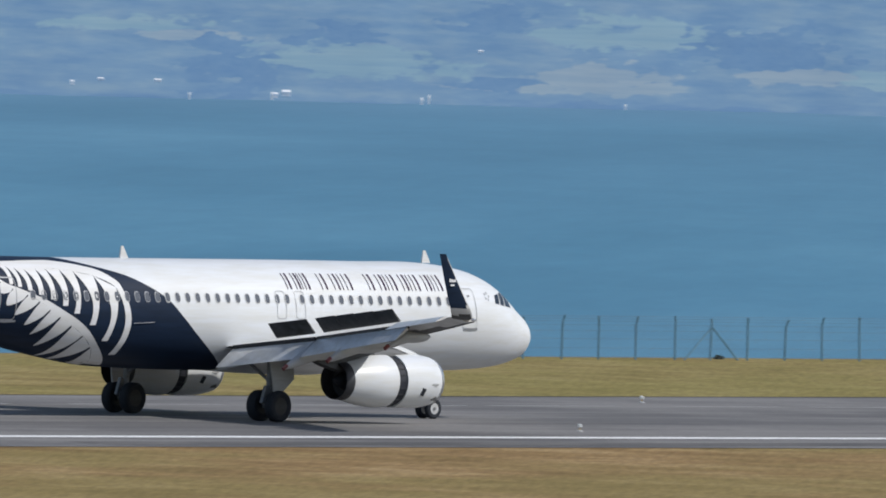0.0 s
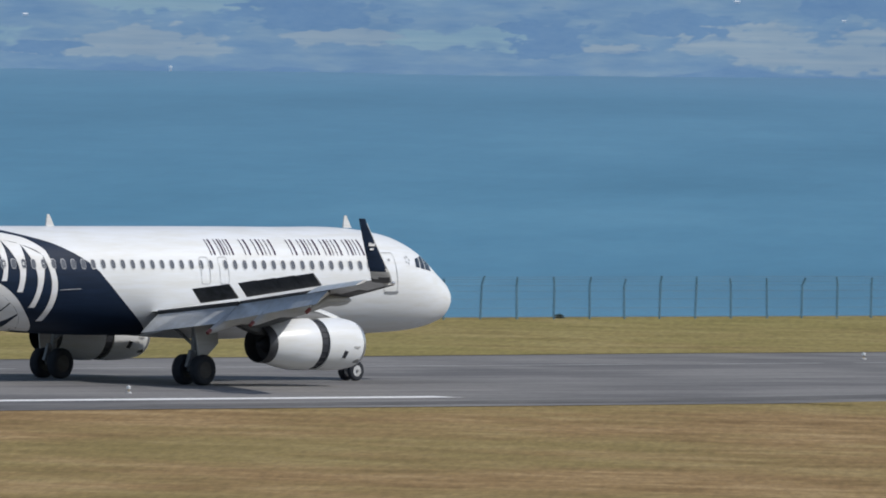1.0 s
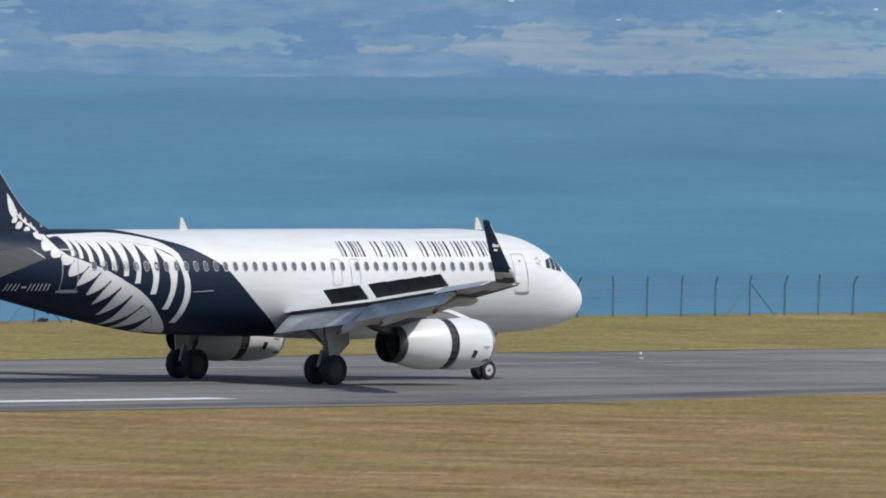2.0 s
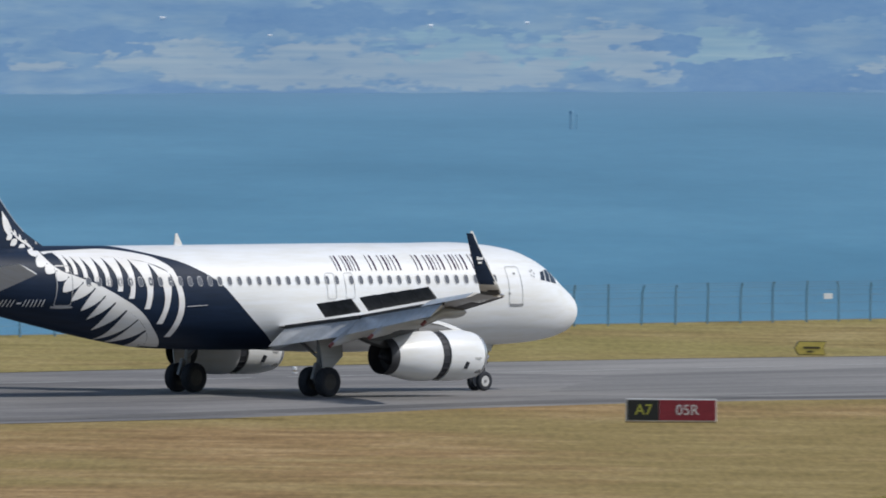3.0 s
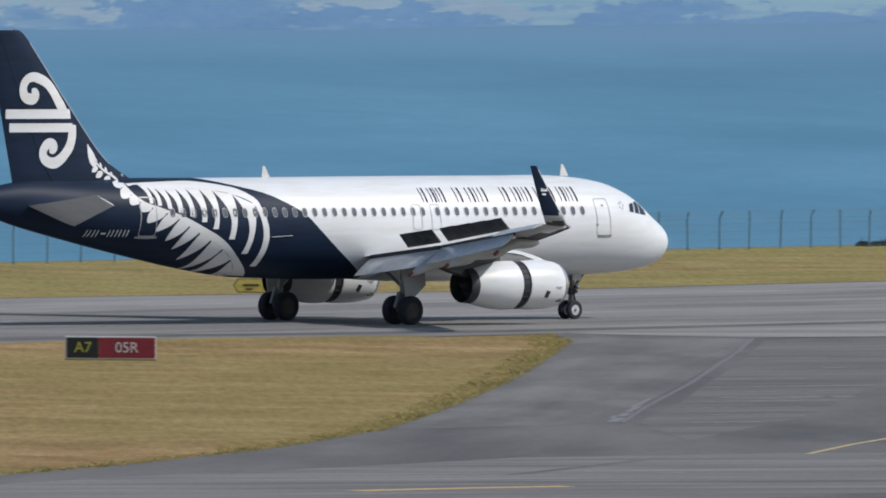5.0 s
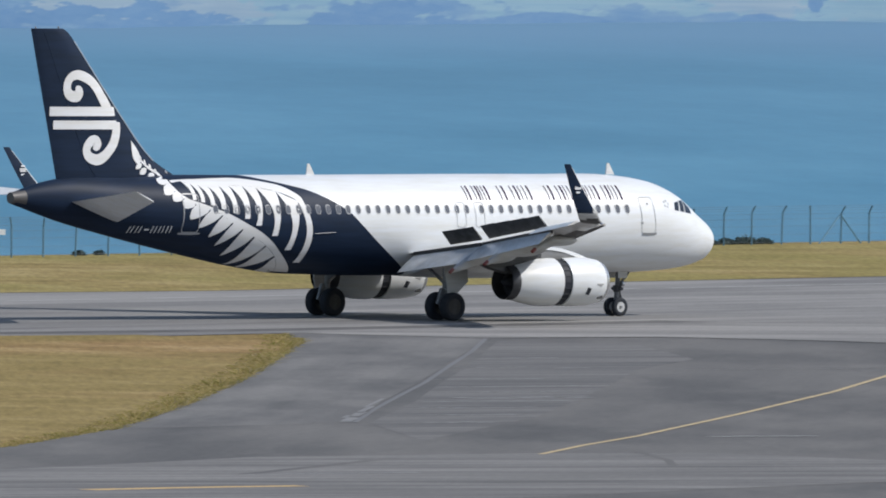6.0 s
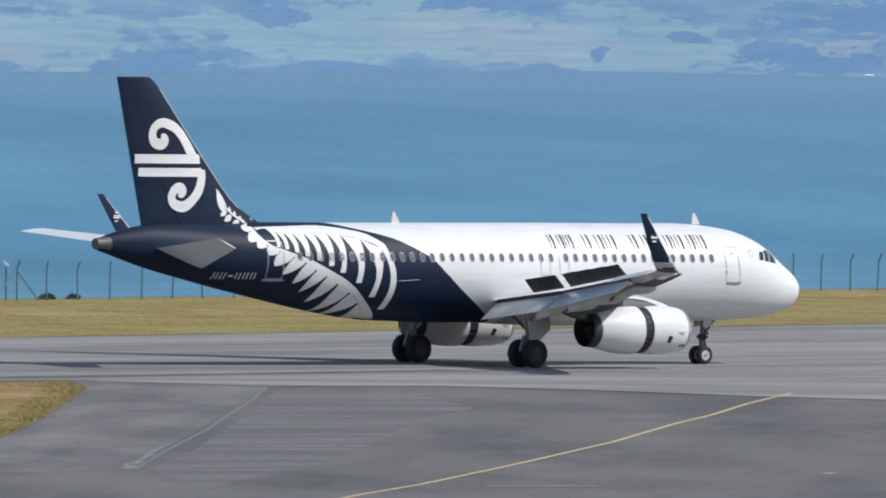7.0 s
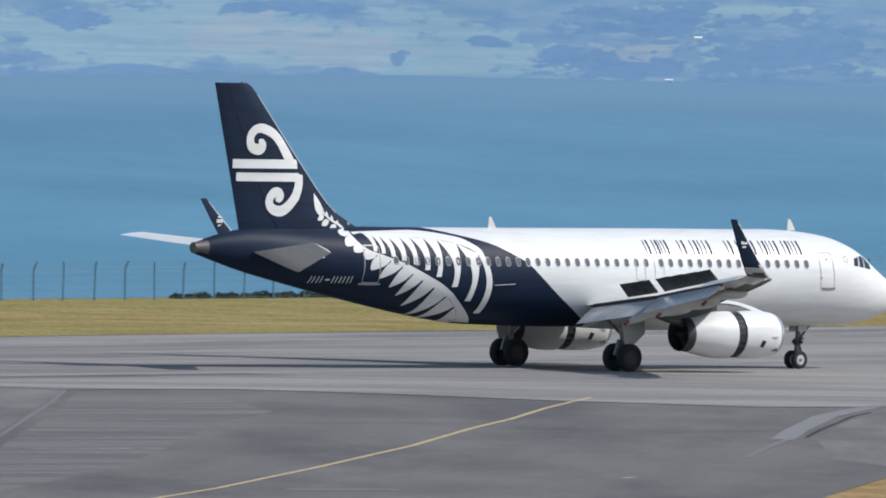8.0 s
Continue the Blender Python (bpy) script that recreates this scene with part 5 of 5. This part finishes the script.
def fin():
    def slab(z, a, b):
        le, te = fin_le(z), fin_te(z)
        c = le - te
        ring = []
        for s in (0, 0.25, 0.5, 0.75, 1.0):
            f = a + (b - a) * s
            th = 0.075 * c ** 0.75 * (4 * f * (1 - f)) ** 0.6 * (1.3 - 0.6 * f) + 0.012
            ring.append((f, th))
        return [(le - c * f, -th, z) for f, th in ring] + [(le - c * f, th, z) for f, th in reversed(ring)]
    zs = [5.4, 5.7, 5.95, 6.2, 6.5, 6.9, 7.5, 8.5, 9.5, 10.5, 11.4, 11.75, 11.9]
    root = part("fin", loft([slab(z, 0.0, 0.7) for z in zs]), BLACK, airliner, "black tail fin with white emblem", smooth=True)
    part("rudder", loft([slab(z, 0.705, 1.0) for z in zs[1:]]), BLACK, root, smooth=True)
    edge = [[(fin_le(z) + 0.015, -0.03, z), (fin_le(z) + 0.015, 0.03, z), (fin_le(z) - 0.05, 0.05, z), (fin_le(z) - 0.05, -0.05, z)] for z in zs[4:-2]]
    part("leading_edge", loft(edge), METAL, root, "bare metal leading edge")
    for u in (-17.6, -18.8):
        part("static_wick", rod((u, 0, 11.88), (u - 0.05, 0, 11.98), 0.03, 6), METAL, root)

    def face(u, z):
        le, te = fin_le(z), fin_te(z)
        f = min(1, max(0, (le - u) / (le - te)))
        th = 0.075 * (le - te) ** 0.75 * (4 * f * (1 - f)) ** 0.6 * (1.3 - 0.6 * f) + 0.012
        return (u, -th - 0.02, z)

    def band(pts, name):
        """A band along points with half-widths, on the right face."""
        rings = []
        for k, (u, z, h) in enumerate(pts):
            a, b = pts[max(k - 1, 0)], pts[min(k + 1, len(pts) - 1)]
            d = Vector((b[0] - a[0], b[1] - a[1])).normalized()
            n = Vector((-d.y, d.x))
            rings.append([face(u + n.x * h * s, z + n.y * h * s) for s in (-1, -0.5, 0, 0.5, 1)])
        part(name, loft(rings, closed=False), FERN, root, "white scroll emblem", smooth=True)

    bar1 = [(-18.12 + 0.12 * k, 8.53, 0.19) for k in range(29)]
    band(bar1, "emblem_bar")
    bar2 = [(-17.93 + 0.12 * k, 7.98, 0.18) for k in range(28)]
    band(bar2, "emblem_bar")
    def scroll(pts, name):
        line = along([(p[0], p[1]) for p in pts], 65)
        d = np.concatenate([[0], np.cumsum([math.hypot(q[0] - p[0], q[1] - p[1]) for p, q in zip(pts, pts[1:])])])
        wide = smooth_table(d, [p[2] * 0.86 for p in pts])
        band([(u, z, wide(d[-1] * k / 64)) for k, (u, z) in enumerate(line)], name)
    scroll([(-15.0, 8.45, 0.22), (-15.28, 8.85, 0.28), (-15.53, 9.22, 0.26), (-15.77, 9.54, 0.25), (-16.07, 9.79, 0.24), (-16.43, 9.95, 0.24), (-16.79, 10.02, 0.22), (-17.06, 9.94, 0.21), (-17.24, 9.75, 0.21), (-17.29, 9.47, 0.22), (-17.2, 9.24, 0.25), (-16.99, 9.14, 0.26), (-16.78, 9.17, 0.28), (-16.68, 9.33, 0.25), (-16.75, 9.44, 0.2), (-16.86, 9.46, 0.1)], "emblem_scroll")
    scroll([(-14.67, 8.1, 0.22), (-14.7, 7.79, 0.25), (-14.78, 7.45, 0.25), (-14.93, 7.15, 0.25), (-15.13, 6.92, 0.24), (-15.37, 6.71, 0.25), (-15.67, 6.57, 0.26), (-15.97, 6.6, 0.25), (-16.18, 6.73, 0.24), (-16.27, 6.96, 0.22), (-16.18, 7.19, 0.22), (-16.01, 7.33, 0.24), (-15.8, 7.33, 0.25), (-15.72, 7.19, 0.24), (-15.8, 7.08, 0.2), (-15.94, 7.08, 0.1)], "emblem_scroll")
    # fern tip climbing the foot of the fin: a pointed end leaf, round leaves behind the stem, slim ones before it
    def leaf(u0, z0, u1, z1, half, blunt):
        pts = []
        for j in range(9):
            q = j / 8
            pts.append((u0 + (u1 - u0) * q, z0 + (z1 - z0) * q, 0.012 + half * math.sin(math.pi * q ** blunt) ** 0.8))
        band(pts, "fern_leaf")
    leaf(-13.86, 7.32, -13.5, 6.34, 0.19, 1.35)
    stem = along([(-13.55, 6.75), (-13.3, 6.45), (-12.95, 6.2), (-12.5, 5.98), (-12.3, 5.8)], 25)
    band([(u, z, 0.035 + 0.0012 * k) for k, (u, z) in enumerate(stem)], "fern_stem")
    for u0, z0, u1, z1, half in ((-13.36, 6.4, -13.72, 6.2, 0.1), (-13.12, 6.2, -13.52, 5.98, 0.12), (-12.72, 6.0, -13.1, 5.72, 0.15)):
        leaf(u0, z0, u1, z1, half, 0.9)
    for u0, z0, u1, z1, half in ((-13.42, 6.46, -13.42, 6.74, 0.05), (-13.16, 6.3, -13.2, 6.58, 0.055), (-12.92, 6.16, -12.92, 6.4, 0.06), (-12.66, 6.02, -12.62, 6.2, 0.06)):
        leaf(u0, z0, u1, z1, half, 0.8)
    return root


fin()


def tailplane(side, trim):
    y = -side
    rings = []
    for k in range(8):
        s = k / 7
        v = 0.5 + 5.72 * s
        le, te = Vector((-14.9 - 2.75 * s, y * v, 4.84 - 0.86 * trim + (0.56 + 0.44 * trim) * s)), Vector((-17.35 - (1.25 + 0.45 * (1 - trim)) * s, y * v, 4.84 + 0.56 * s))
        rings.append(aerofoil(le, te, (0.065 + 0.03 * (1 - trim)) * (le - te).length))
    ob = part("tailplane", loft(rings), WHITE, airliner, "white tailplane trimmed nose down", smooth=True)


tailplane(1, 1.0)
tailplane(-1, -0.15)


def aerials():
    for u in (-4.15, 12.2):
        rings = [[(u + 0.25, -0.035, 5.9), (u - 0.2, -0.035, 5.9), (u - 0.2, 0.035, 5.9), (u + 0.25, 0.035, 5.9)], [(u - 0.02, -0.015, 6.38), (u - 0.14, -0.015, 6.38), (u - 0.14, 0.015, 6.38), (u - 0.02, 0.015, 6.38)]]
        part("aerial", loft(rings), PALE, airliner, "white blade aerial")
    part("beacon", turned([(5.95, 0.1), (6.02, 0.1), (6.08, 0.04)], 12, "z", at=(-11.9, 0, 0.05)), METAL, airliner)
    part("drain_mast", block((0.18, 0.03, 0.22), (-11.2, 0, 2.98), 0.005), PALE, airliner)
    part("strobe_fairing", rod((-5.5, -1.995, 3.55), (-4.4, -1.995, 3.6), 0.012), METAL, airliner)


aerials()
ribbon([(-14.42, 4.82), (-14.05, 4.82)], [(-14.42, 4.64), (-14.05, 4.64)], FERN, "flag_mark", airliner, "small white flag mark")


# ---- movement ----
def ride(t):
    """Speed along the ground and heading at t seconds."""
    return 20.978 - 0.9888 * t + 0.3608 * t * t / 8, -0.04181 - 0.016418 * t - 0.03968 * t * t / 8 + 0.025137 * t**3 / 64


def motions():
    rows, spins = [], []
    px, py, gone, step = 572.0, 510.6, 0.0, 1 / 300
    for k in range(2401):
        t = k * step
        v, h = ride(t)
        if k % 60 == 0:
            rows.append((t, pose(px, py, 0.006, 0, 0, math.degrees(h))))
        if k % 10 == 0:
            spins.append((t, gone))
        v2, h2 = ride(t + step / 2)
        px, py, gone = px + v2 * math.cos(h2) * step, py + v2 * math.sin(h2) * step, gone + v2 * step
    walk(airliner, rows)
    for w in main_wheels:
        at = w.location.copy()
        walk(w, [(t, pose(*at, 0, math.degrees(s / MAIN_R), 0)) for t, s in spins])
    for w in nose_wheels:
        # the rim repeats every sixth of a turn, so each step is taken less one sixth
        at = w.location.copy()
        walk(w, [(t, pose(*at, 0, math.degrees(s / NOSE_R) - 60 * round(t * FPS), 0)) for t, s in spins])


motions()
